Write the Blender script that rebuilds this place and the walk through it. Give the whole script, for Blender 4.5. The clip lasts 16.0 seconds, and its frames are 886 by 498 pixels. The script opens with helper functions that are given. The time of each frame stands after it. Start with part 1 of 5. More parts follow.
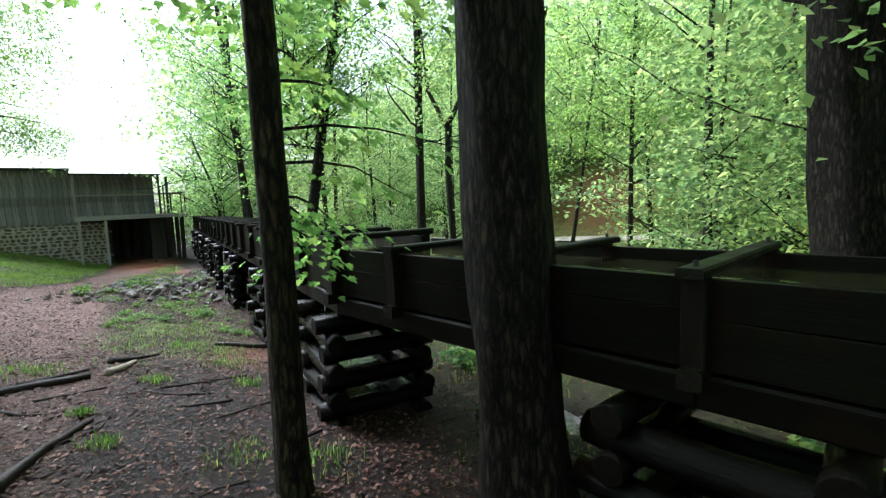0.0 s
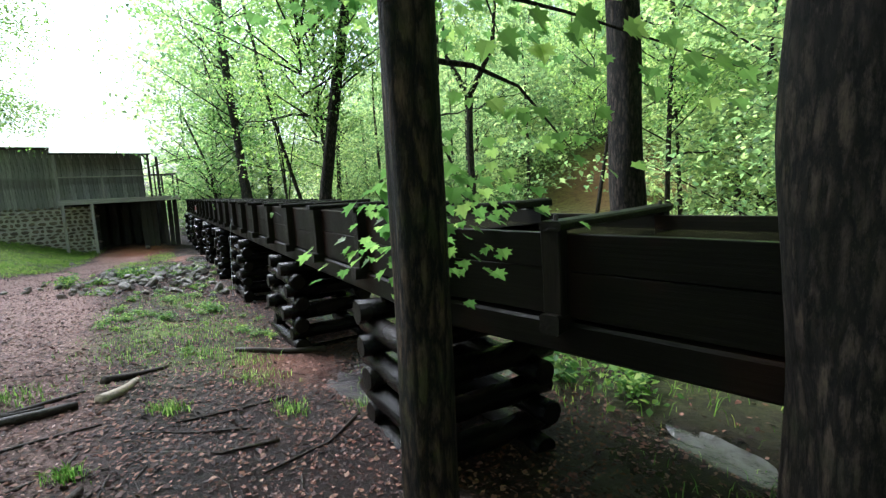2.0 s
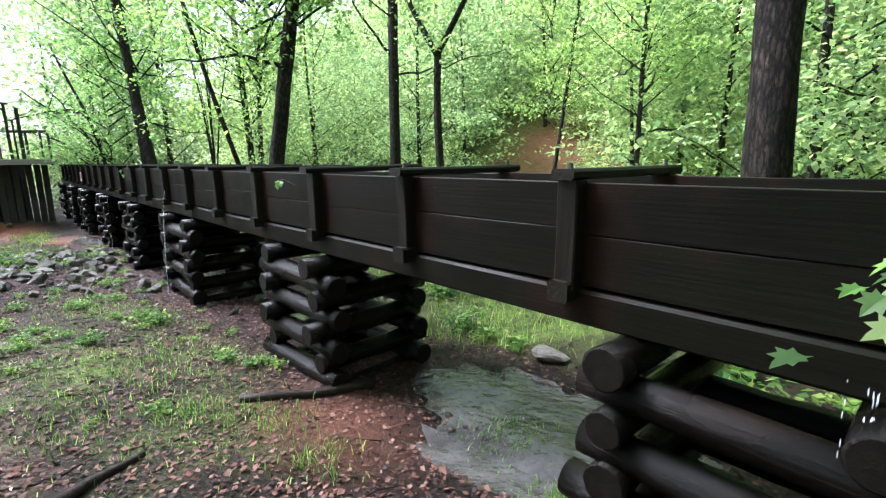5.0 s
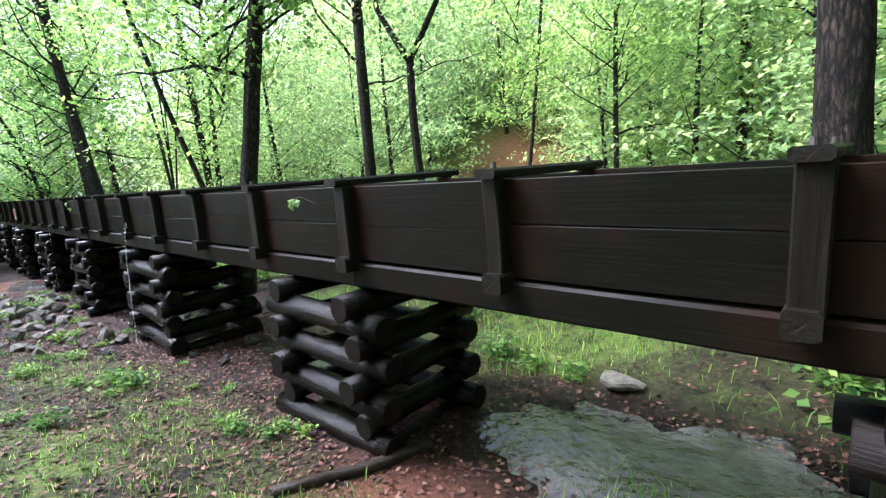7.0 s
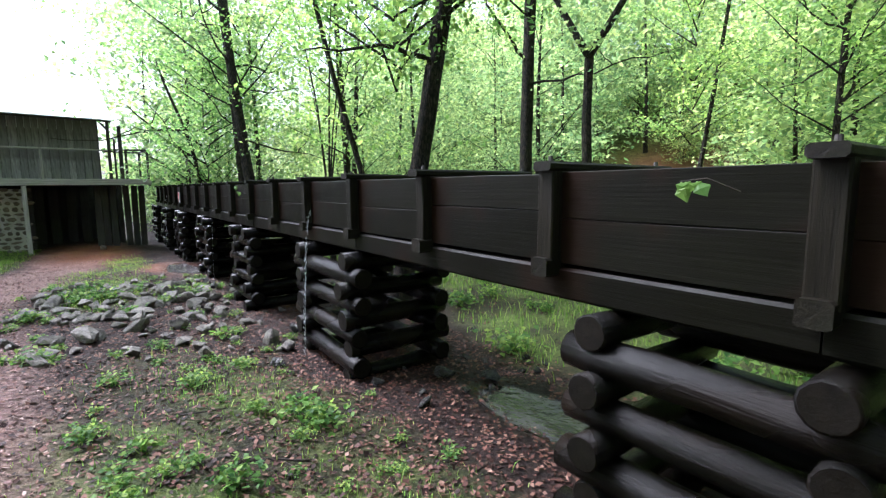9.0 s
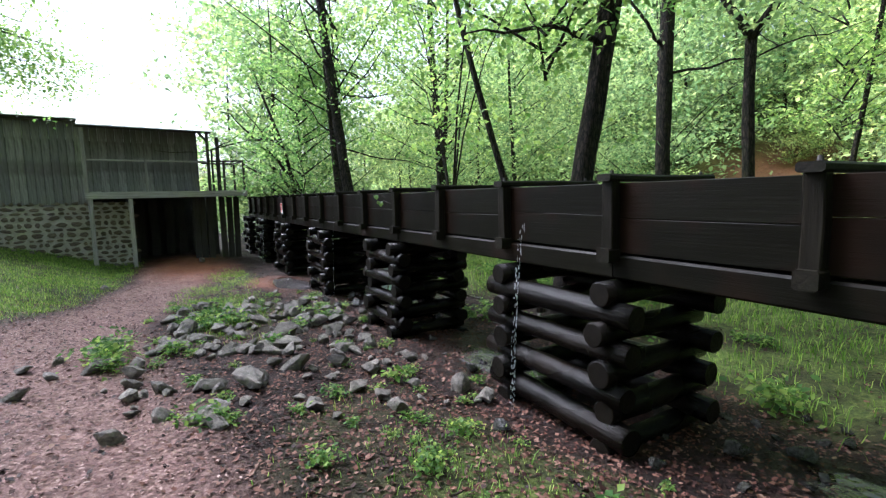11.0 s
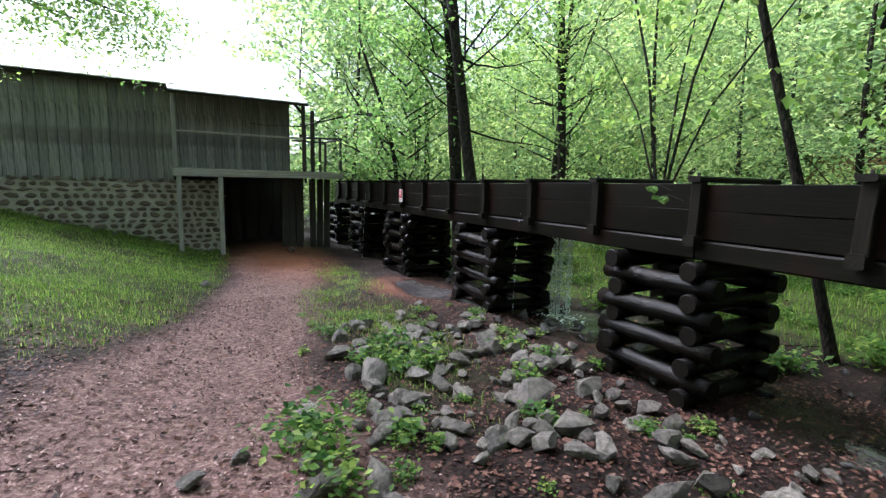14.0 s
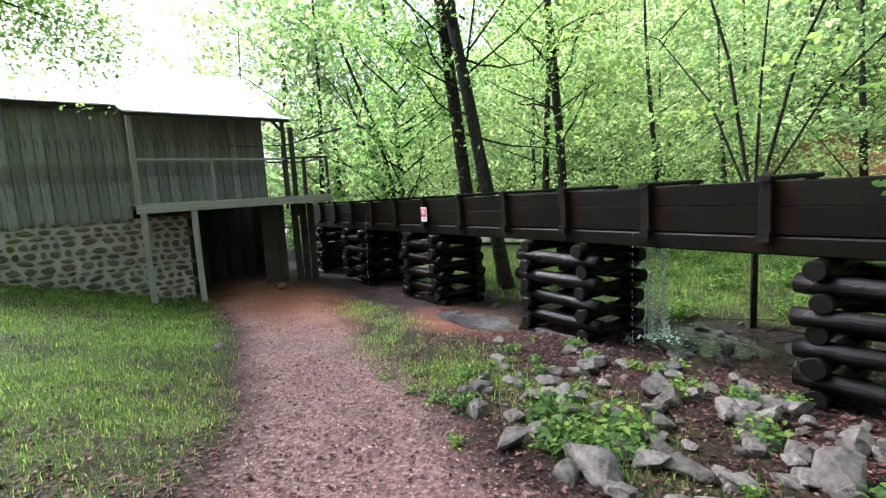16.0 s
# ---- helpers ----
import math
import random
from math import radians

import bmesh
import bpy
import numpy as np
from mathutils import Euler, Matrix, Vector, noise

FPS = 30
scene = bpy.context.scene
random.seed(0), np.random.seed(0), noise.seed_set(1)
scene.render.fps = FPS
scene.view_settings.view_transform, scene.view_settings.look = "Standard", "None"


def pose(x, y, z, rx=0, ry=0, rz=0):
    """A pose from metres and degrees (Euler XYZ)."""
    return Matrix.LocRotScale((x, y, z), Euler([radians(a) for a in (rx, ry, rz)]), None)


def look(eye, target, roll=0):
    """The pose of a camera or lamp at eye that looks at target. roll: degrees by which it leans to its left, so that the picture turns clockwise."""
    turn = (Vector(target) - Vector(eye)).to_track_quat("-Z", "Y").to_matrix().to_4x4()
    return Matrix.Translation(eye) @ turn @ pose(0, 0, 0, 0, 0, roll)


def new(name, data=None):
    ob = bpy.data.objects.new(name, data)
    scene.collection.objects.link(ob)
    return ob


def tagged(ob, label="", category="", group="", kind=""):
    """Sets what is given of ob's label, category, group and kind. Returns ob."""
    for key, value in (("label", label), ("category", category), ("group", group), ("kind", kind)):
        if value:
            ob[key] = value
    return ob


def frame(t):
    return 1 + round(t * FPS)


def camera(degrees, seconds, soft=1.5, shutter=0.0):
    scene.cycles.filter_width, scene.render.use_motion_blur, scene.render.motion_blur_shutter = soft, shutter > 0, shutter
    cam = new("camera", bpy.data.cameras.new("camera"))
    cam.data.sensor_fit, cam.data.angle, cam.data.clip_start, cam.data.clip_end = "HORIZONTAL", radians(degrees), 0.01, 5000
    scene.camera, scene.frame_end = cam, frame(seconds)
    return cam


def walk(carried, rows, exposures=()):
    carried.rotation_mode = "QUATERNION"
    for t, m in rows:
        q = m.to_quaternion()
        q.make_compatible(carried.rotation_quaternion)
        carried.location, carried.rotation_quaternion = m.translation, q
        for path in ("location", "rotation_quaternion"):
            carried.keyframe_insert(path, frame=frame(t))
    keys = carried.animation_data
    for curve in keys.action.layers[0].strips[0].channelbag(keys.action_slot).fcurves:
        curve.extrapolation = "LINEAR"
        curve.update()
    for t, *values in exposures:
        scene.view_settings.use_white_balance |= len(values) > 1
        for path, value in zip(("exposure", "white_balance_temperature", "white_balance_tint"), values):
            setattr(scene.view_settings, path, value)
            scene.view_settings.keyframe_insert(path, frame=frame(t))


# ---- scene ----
# ---------- camera ----------
cam = camera(86.0, 16.0, soft=1.3)
PATH = [
    (0, (-0.218, 1.302, 1.928), (-0.208, 3.292, 1.73), -2.1),
    (0.5, (-0.442, 1.637, 1.871), (-0.326, 3.622, 1.648), -1.6),
    (1, (-0.661, 1.992, 1.84), (-0.567, 3.974, 1.594), -3.1),
    (1.5, (-0.989, 2.394, 1.8), (-0.969, 4.374, 1.52), -1.5),
    (2, (-1.202, 2.69, 1.792), (-1.16, 4.672, 1.526), -2.5),
    (2.5, (-1.452, 3.085, 1.759), (-1.418, 5.062, 1.457), -1.5),
    (3, (-1.741, 3.465, 1.72), (-1.718, 5.436, 1.379), -0.9),
    (3.5, (-2.057, 3.848, 1.663), (-2.115, 5.801, 1.235), -0.6),
    (4, (-2.449, 4.138, 1.614), (-2.5, 6.079, 1.132), 3.1),
    (4.5, (-2.68, 4.37, 1.65), (-2.558, 6.317, 1.206), 1.0),
    (5, (-2.872, 4.697, 1.705), (-2.434, 6.612, 1.328), -0.8),
    (5.2, (-2.929, 4.795, 1.704), (-2.336, 6.676, 1.373), -1.8),
    (7.3, (-3.513, 5.882, 1.637), (-2.913, 7.761, 1.305), -4.3),
    (7.5, (-3.618, 6.066, 1.62), (-3.062, 7.958, 1.288), -2.9),
    (8, (-3.844, 6.486, 1.589), (-3.323, 8.395, 1.295), -3.0),
    (8.5, (-4.118, 7.012, 1.528), (-3.792, 8.971, 1.291), -4.6),
    (9, (-4.473, 7.375, 1.504), (-4.255, 9.347, 1.253), -0.2),
    (9.5, (-4.784, 7.721, 1.499), (-4.616, 9.699, 1.256), -2.3),
    (10, (-5.231, 8.041, 1.516), (-5.183, 10.025, 1.268), -0.7),
    (12.5, (-7.092, 9.675, 1.505), (-7.134, 11.669, 1.345), -1.5),
    (13, (-7.551, 10.079, 1.5), (-7.613, 12.072, 1.338), -1.0),
    (13.5, (-7.961, 10.469, 1.44), (-8.081, 12.457, 1.262), -0.6),
    (14, (-8.527, 10.794, 1.502), (-8.672, 12.772, 1.245), 1.3),
    (14.5, (-9.045, 11.118, 1.563), (-9.169, 13.082, 1.206), 0.7),
    (15, (-9.583, 11.438, 1.628), (-9.692, 13.387, 1.191), -0.9),
    (15.5, (-10.094, 11.643, 1.662), (-10.105, 13.616, 1.335), -0.8),
    (16, (-10.477, 11.984, 1.642), (-10.36, 13.968, 1.419), -3.5),
]
walk(cam, [(t, look(eye, target, roll)) for t, eye, target, roll in PATH],
     [(0.0, 1.74, 5500, 8), (2.5, 1.95, 5500, 11), (5.0, 2.34, 5450, 17), (7.5, 2.44, 5400, 19), (9.0, 2.14, 5450, 18), (10.0, 1.95, 5450, 18), (12.5, 1.66, 5550, 17), (14.3, 1.82, 5550, 17), (16.0, 2.22, 5600, 19)])

# ---------- world and light: bright overcast, open sky beyond the mill ----------
SUN_EL, SUN_AZ = 52.0, 150.0     # degrees; azimuth counted from +x towards +y
world = bpy.data.worlds.new("overcast")
scene.world = world
world.use_nodes = True
wn = world.node_tree.nodes
wl = world.node_tree.links
sky = wn.new("ShaderNodeTexSky")
sky.sky_type = "NISHITA"
sky.sun_disc = False
sky.sun_elevation = radians(SUN_EL)
sky.sun_rotation = radians(90 - SUN_AZ)
sky.dust_density = 6.0
sky.air_density = 1.0
haze = wn.new("ShaderNodeMix")          # cloud cover greys the blue
haze.data_type = "RGBA"
haze.inputs[0].default_value = 0.6
grey = wn.new("ShaderNodeRGBToBW")
wl.new(sky.outputs[0], grey.inputs[0])
wl.new(sky.outputs[0], haze.inputs[6])
wl.new(grey.outputs[0], haze.inputs[7])
wl.new(haze.outputs[2], wn["Background"].inputs[0])
wn["Background"].inputs[1].default_value = 0.15
sun = new("sun", bpy.data.lights.new("sun", "SUN"))
sun.data.energy = 1.5
sun.data.angle = radians(25)
sun.data.color = (1.0, 0.97, 0.92)
sun.matrix_world = look((0, 0, 30), (-math.cos(radians(SUN_AZ)) * math.cos(radians(SUN_EL)), -math.sin(radians(SUN_AZ)) * math.cos(radians(SUN_EL)), 30 - math.sin(radians(SUN_EL))))


# ---------- materials ----------
def material(name):
    m = bpy.data.materials.new(name)
    m.use_nodes = True
    nt = m.node_tree
    return m, nt.nodes, nt.links, nt.nodes["Principled BSDF"]


def ramp(nodes, stops):
    r = nodes.new("ShaderNodeValToRGB")
    e = r.color_ramp.elements
    e[0].position, e[0].color = stops[0][0], (*stops[0][1], 1)
    e[1].position, e[1].color = stops[-1][0], (*stops[-1][1], 1)
    for p, c in stops[1:-1]:
        k = e.new(p)
        k.color = (*c, 1)
    return r


def noise_tex(nodes, links, scale, detail=6.0, rough=0.6, stretch=None, coords="Object"):
    tc = nodes.new("ShaderNodeTexCoord")
    mp = nodes.new("ShaderNodeMapping")
    if stretch:
        mp.inputs["Scale"].default_value = stretch
    links.new(tc.outputs[coords], mp.inputs[0])
    n = nodes.new("ShaderNodeTexNoise")
    n.inputs["Scale"].default_value = scale
    n.inputs["Detail"].default_value = detail
    n.inputs["Roughness"].default_value = rough
    links.new(mp.outputs[0], n.inputs["Vector"])
    return n


def mixed(nodes, links, a, b, f, mode="MIX"):
    mx = nodes.new("ShaderNodeMix")
    mx.data_type = "RGBA"
    mx.blend_type = mode
    for sock, v in ((mx.inputs[0], f), (mx.inputs[6], a), (mx.inputs[7], b)):
        if isinstance(v, (int, float)):
            sock.default_value = v
        elif isinstance(v, tuple):
            sock.default_value = (*v, 1)
        else:
            links.new(v, sock)
    return mx.outputs[2]


def bumped(nodes, links, bsdf, height, strength, distance):
    b = nodes.new("ShaderNodeBump")
    b.inputs["Strength"].default_value = strength
    b.inputs["Distance"].default_value = distance
    links.new(height, b.inputs["Height"])
    links.new(b.outputs[0], bsdf.inputs["Normal"])


def wood(name, dark, light, rough, grain=(0.6, 14, 14), stain=None, vary=0.35, bump=0.5, gloss=0.5):
    """Weathered wood with the grain along the local x axis."""
    m, n, l, p = material(name)
    g = noise_tex(n, l, 3.0, 8, 0.7, grain)
    big = noise_tex(n, l, 1.3, 3, 0.5)
    col = ramp(n, [(0.3, dark), (0.7, light)])
    l.new(g.outputs[0], col.inputs[0])
    out = col.outputs[0]
    oi = n.new("ShaderNodeObjectInfo")
    v = ramp(n, [(0.0, (1 - vary,) * 3), (1.0, (1.0, 1.0, 1.0))])
    l.new(oi.outputs["Random"], v.inputs[0])
    out = mixed(n, l, out, v.outputs[0], 1.0, "MULTIPLY")
    if stain:
        s = ramp(n, [(0.5, (0, 0, 0)), (0.68, (1, 1, 1))])
        l.new(big.outputs[0], s.inputs[0])
        out = mixed(n, l, out, stain, s.outputs[0])
    l.new(out, p.inputs["Base Color"])
    p.inputs["Specular IOR Level"].default_value = gloss
    rr = ramp(n, [(0.35, (max(0.05, rough - 0.2),) * 3), (0.7, (min(1.0, rough + 0.15),) * 3)])
    l.new(big.outputs[0], rr.inputs[0])
    l.new(rr.outputs[0], p.inputs["Roughness"])
    bumped(n, l, p, g.outputs[0], bump, 0.012)
    return m


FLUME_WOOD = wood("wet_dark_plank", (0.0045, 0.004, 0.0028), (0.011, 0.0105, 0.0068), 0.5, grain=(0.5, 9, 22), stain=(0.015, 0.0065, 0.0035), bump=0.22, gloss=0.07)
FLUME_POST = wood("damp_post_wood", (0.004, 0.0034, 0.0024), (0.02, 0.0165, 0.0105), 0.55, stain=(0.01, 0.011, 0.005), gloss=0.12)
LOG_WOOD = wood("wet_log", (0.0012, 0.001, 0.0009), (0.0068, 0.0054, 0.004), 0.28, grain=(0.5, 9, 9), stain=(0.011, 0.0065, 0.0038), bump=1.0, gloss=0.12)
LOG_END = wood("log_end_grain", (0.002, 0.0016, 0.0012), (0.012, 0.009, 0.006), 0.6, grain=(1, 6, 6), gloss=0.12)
MILL_BOARD = wood("weathered_barn_board", (0.08, 0.074, 0.074), (0.42, 0.395, 0.385), 0.85, grain=(0.5, 16, 16), stain=(0.13, 0.115, 0.11), vary=0.4)
MILL_TIMBER = wood("grey_timber", (0.2, 0.18, 0.165), (0.5, 0.46, 0.42), 0.8)
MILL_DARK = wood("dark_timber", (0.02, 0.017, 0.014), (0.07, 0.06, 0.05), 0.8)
DRIFT = wood("pale_driftwood", (0.22, 0.17, 0.12), (0.5, 0.42, 0.32), 0.7)
STICK = wood("wet_branch", (0.008, 0.0055, 0.0045), (0.05, 0.035, 0.028), 0.6, grain=(1, 9, 9), bump=1.0, gloss=0.2)


def bark(name, dark, light, moss, stretch=(9, 9, 1.6), amount=0.5):
    """Furrowed bark: long flaky plates parted by dark cracks, fine grain and patches of moss."""
    m, n, l, p = material(name)
    g = noise_tex(n, l, 6.0, 10, 0.8, stretch)
    big = noise_tex(n, l, 2.2, 4, 0.6)
    fine = noise_tex(n, l, 40.0, 3, 0.6)
    tc = n.new("ShaderNodeTexCoord")
    bend = n.new("ShaderNodeVectorMath")
    bend.operation = "MULTIPLY_ADD"
    bend.inputs[1].default_value = (0.09, 0.09, 0.3)
    l.new(g.outputs["Color"], bend.inputs[0])
    l.new(tc.outputs["Object"], bend.inputs[2])
    mp = n.new("ShaderNodeMapping")
    mp.inputs["Scale"].default_value = (22, 22, 5)
    l.new(bend.outputs[0], mp.inputs[0])
    vor = n.new("ShaderNodeTexVoronoi")
    vor.feature = "DISTANCE_TO_EDGE"
    vor.inputs["Scale"].default_value = 1.0
    l.new(mp.outputs[0], vor.inputs["Vector"])
    plates = ramp(n, [(0.02, (0.0, 0.0, 0.0)), (0.22, (1.0, 1.0, 1.0))])
    l.new(vor.outputs["Distance"], plates.inputs[0])
    col = ramp(n, [(0.4, dark), (0.6, light)])
    l.new(g.outputs[0], col.inputs[0])
    out = mixed(n, l, col.outputs[0], (0.5, 0.45, 0.4), fine.outputs[0], "OVERLAY")
    s = ramp(n, [(1 - amount, (0, 0, 0)), (min(0.99, 1.18 - amount), (1, 1, 1))])
    l.new(big.outputs[0], s.inputs[0])
    out = mixed(n, l, out, moss, s.outputs[0])
    furrow = ramp(n, [(0.0, (0.25, 0.24, 0.23)), (1.0, (1.45, 1.4, 1.35))])
    l.new(plates.outputs[0], furrow.inputs[0])
    out = mixed(n, l, out, furrow.outputs[0], 1.0, "MULTIPLY")
    l.new(out, p.inputs["Base Color"])
    p.inputs["Roughness"].default_value = 0.75
    p.inputs["Specular IOR Level"].default_value = 0.2
    relief = n.new("ShaderNodeMath")
    relief.operation = "MULTIPLY_ADD"
    relief.inputs[1].default_value = 0.6
    l.new(g.outputs[0], relief.inputs[0])
    l.new(plates.outputs[0], relief.inputs[2])
    bumped(n, l, p, relief.outputs[0], 1.0, 0.03)
    return m


BARK = bark("rough_bark", (0.005, 0.0042, 0.0036), (0.056, 0.044, 0.035), (0.018, 0.022, 0.01), (5, 5, 1.3), 0.42)
BARK_MOSS = bark("mossy_bark", (0.008, 0.006, 0.004), (0.075, 0.052, 0.032), (0.022, 0.03, 0.008), (5, 5, 1.1), 0.5)
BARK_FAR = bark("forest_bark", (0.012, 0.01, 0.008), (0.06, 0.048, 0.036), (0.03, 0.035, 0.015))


def leaf_material(name, lo, mid, hi, through_amount=0.55, gloss=0.35):
    m, n, l, p = material(name)
    geo = n.new("ShaderNodeNewGeometry")
    col = ramp(n, [(0.0, lo), (0.55, mid), (1.0, hi)])
    l.new(geo.outputs["Random Per Island"], col.inputs[0])
    oi = n.new("ShaderNodeObjectInfo")
    v = ramp(n, [(0.0, (0.7, 0.8, 0.8)), (1.0, (1.1, 1.05, 0.9))])
    l.new(oi.outputs["Random"], v.inputs[0])
    c = mixed(n, l, col.outputs[0], v.outputs[0], 1.0, "MULTIPLY")
    l.new(c, p.inputs["Base Color"])
    p.inputs["Roughness"].default_value = 0.45
    p.inputs["Specular IOR Level"].default_value = gloss
    tr = n.new("ShaderNodeBsdfTranslucent")
    bright = mixed(n, l, c, (1.62, 1.74, 1.4), 1.0, "MULTIPLY")
    l.new(bright, tr.inputs[0])
    mx = n.new("ShaderNodeMixShader")
    mx.inputs[0].default_value = through_amount
    l.new(p.outputs[0], mx.inputs[1])
    l.new(tr.outputs[0], mx.inputs[2])
    l.new(mx.outputs[0], n["Material Output"].inputs[0])
    return m


LEAF = leaf_material("spring_leaf", (0.07, 0.135, 0.042), (0.16, 0.255, 0.08), (0.33, 0.41, 0.14), 0.62)
# haze over the slope is put into this paler, greyer leaf colour
LEAF_HAZED = leaf_material("hazed_hillside_leaf", (0.11, 0.172, 0.085), (0.26, 0.335, 0.155), (0.52, 0.54, 0.26), 0.66)
GRASS = leaf_material("grass_blade", (0.055, 0.115, 0.016), (0.16, 0.27, 0.055), (0.36, 0.42, 0.13), 0.45, 0.08)
WEED = leaf_material("weed_leaf", (0.04, 0.095, 0.026), (0.12, 0.215, 0.05), (0.27, 0.345, 0.09), 0.45, 0.15)


def litter_material(a=(0.008, 0.0045, 0.004), b=(0.045, 0.02, 0.015), c=(0.135, 0.062, 0.045), d=(0.19, 0.115, 0.085), name="leaf_litter"):
    m, n, l, p = material(name)
    geo = n.new("ShaderNodeNewGeometry")
    col = ramp(n, [(0.0, a), (0.4, b), (0.75, c), (1.0, d)])
    l.new(geo.outputs["Random Per Island"], col.inputs[0])
    l.new(col.outputs[0], p.inputs["Base Color"])
    p.inputs["Roughness"].default_value = 0.6
    p.inputs["Specular IOR Level"].default_value = 0.14
    return m


LITTER = litter_material()
CHIP = litter_material((0.05, 0.024, 0.021), (0.18, 0.1, 0.088), (0.3, 0.185, 0.16), (0.4, 0.29, 0.26), "wood_chip")


def ground_material():
    m, n, l, p = material("woodland_ground")
    fine = noise_tex(n, l, 22.0, 8, 0.75)
    mid = noise_tex(n, l, 3.5, 6, 0.65)
    big = noise_tex(n, l, 0.6, 4, 0.6)
    soil = ramp(n, [(0.36, (0.003, 0.0018, 0.0015)), (0.55, (0.024, 0.0125, 0.01)), (0.7, (0.075, 0.044, 0.037))])
    l.new(fine.outputs[0], soil.inputs[0])
    patch = ramp(n, [(0.35, (0.6, 0.58, 0.58)), (0.65, (1.15, 1.1, 1.05))])
    l.new(mid.outputs[0], patch.inputs[0])
    soil_c = mixed(n, l, soil.outputs[0], patch.outputs[0], 1.0, "MULTIPLY")
    def mask(name):
        a = n.new("ShaderNodeAttribute")
        a.attribute_name = name
        sep = n.new("ShaderNodeMath")
        sep.operation = "MULTIPLY_ADD"
        sep.inputs[1].default_value = 1.6
        sep.inputs[2].default_value = -0.8
        l.new(mid.outputs[0], sep.inputs[0])
        add = n.new("ShaderNodeMath")
        add.operation = "ADD"
        add.use_clamp = True
        l.new(a.outputs["Fac"], add.inputs[0])
        sc = n.new("ShaderNodeMath")
        sc.operation = "MULTIPLY"
        l.new(sep.outputs[0], sc.inputs[0])
        l.new(a.outputs["Fac"], sc.inputs[1])
        l.new(sc.outputs[0], add.inputs[1])
        return add.outputs[0]
    gravel = ramp(n, [(0.32, (0.05, 0.026, 0.022)), (0.5, (0.19, 0.11, 0.096)), (0.68, (0.4, 0.27, 0.24))])
    l.new(fine.outputs[0], gravel.inputs[0])
    clay = ramp(n, [(0.3, (0.12, 0.04, 0.022)), (0.7, (0.34, 0.14, 0.08))])
    l.new(fine.outputs[0], clay.inputs[0])
    turf = ramp(n, [(0.34, (0.02, 0.032, 0.007)), (0.5, (0.09, 0.13, 0.026)), (0.68, (0.19, 0.23, 0.05))])
    l.new(fine.outputs[0], turf.inputs[0])
    c = mixed(n, l, soil_c, gravel.outputs[0], mask("path"))
    earthy = ramp(n, [(0.36, (0.35, 0.35, 0.35)), (0.52, (1.0, 1.0, 1.0))])
    l.new(mid.outputs[0], earthy.inputs[0])
    growth = mixed(n, l, soil_c, turf.outputs[0], earthy.outputs[0])
    c = mixed(n, l, c, growth, mask("turf"))
    c = mixed(n, l, c, clay.outputs[0], mask("clay"))
    wet = mask("wet")
    c = mixed(n, l, c, (0.45, 0.42, 0.42), wet, "MULTIPLY")
    l.new(c, p.inputs["Base Color"])
    rr = n.new("ShaderNodeMapRange")
    rr.inputs[3].default_value = 0.72
    rr.inputs[4].default_value = 0.2
    l.new(wet, rr.inputs[0])
    l.new(rr.outputs[0], p.inputs["Roughness"])
    p.inputs["Specular IOR Level"].default_value = 0.18
    bumped(n, l, p, fine.outputs[0], 0.9, 0.035)
    return m


GROUND = ground_material()


def rock_material(name, dark, light, moss_amount, rough=0.6):
    m, n, l, p = material(name)
    a = noise_tex(n, l, 5.0, 8, 0.7)
    b = noise_tex(n, l, 1.7, 3, 0.5)
    fine = noise_tex(n, l, 45.0, 4, 0.7)
    col = ramp(n, [(0.32, dark), (0.68, light)])
    l.new(a.outputs[0], col.inputs[0])
    oi = n.new("ShaderNodeObjectInfo")
    v = ramp(n, [(0.0, (0.55, 0.53, 0.5)), (1.0, (1.15, 1.12, 1.1))])
    l.new(oi.outputs["Random"], v.inputs[0])
    c = mixed(n, l, col.outputs[0], v.outputs[0], 1.0, "MULTIPLY")
    s = ramp(n, [(1 - moss_amount, (0, 0, 0)), (1.1 - moss_amount, (1, 1, 1))])
    l.new(b.outputs[0], s.inputs[0])
    c = mixed(n, l, c, (0.07, 0.085, 0.03), s.outputs[0])
    l.new(c, p.inputs["Base Color"])
    p.inputs["Roughness"].default_value = rough
    sm = n.new("ShaderNodeMath")
    sm.operation = "ADD"
    l.new(a.outputs[0], sm.inputs[0])
    l.new(fine.outputs[0], sm.inputs[1])
    bumped(n, l, p, sm.outputs[0], 0.7, 0.03)
    return m


ROCK = rock_material("field_rock", (0.035, 0.031, 0.027), (0.34, 0.305, 0.27), 0.4)
ROCK_WET = rock_material("wet_rock", (0.02, 0.02, 0.02), (0.12, 0.115, 0.11), 0.35, 0.2)
WALL_STONE = rock_material("wall_stone", (0.07, 0.055, 0.042), (0.3, 0.24, 0.18), 0.05, 0.85)
MORTAR = rock_material("pale_mortar", (0.55, 0.5, 0.44), (0.8, 0.76, 0.7), 0.05, 0.9)


def metal_roof():
    m, n, l, p = material("pale_sheet_roof")
    a = noise_tex(n, l, 1.2, 5, 0.6, (1, 0.3, 1))
    col = ramp(n, [(0.3, (0.66, 0.66, 0.67)), (0.7, (0.82, 0.82, 0.82))])
    l.new(a.outputs[0], col.inputs[0])
    l.new(col.outputs[0], p.inputs["Base Color"])
    p.inputs["Roughness"].default_value = 0.6
    return m


ROOF = metal_roof()


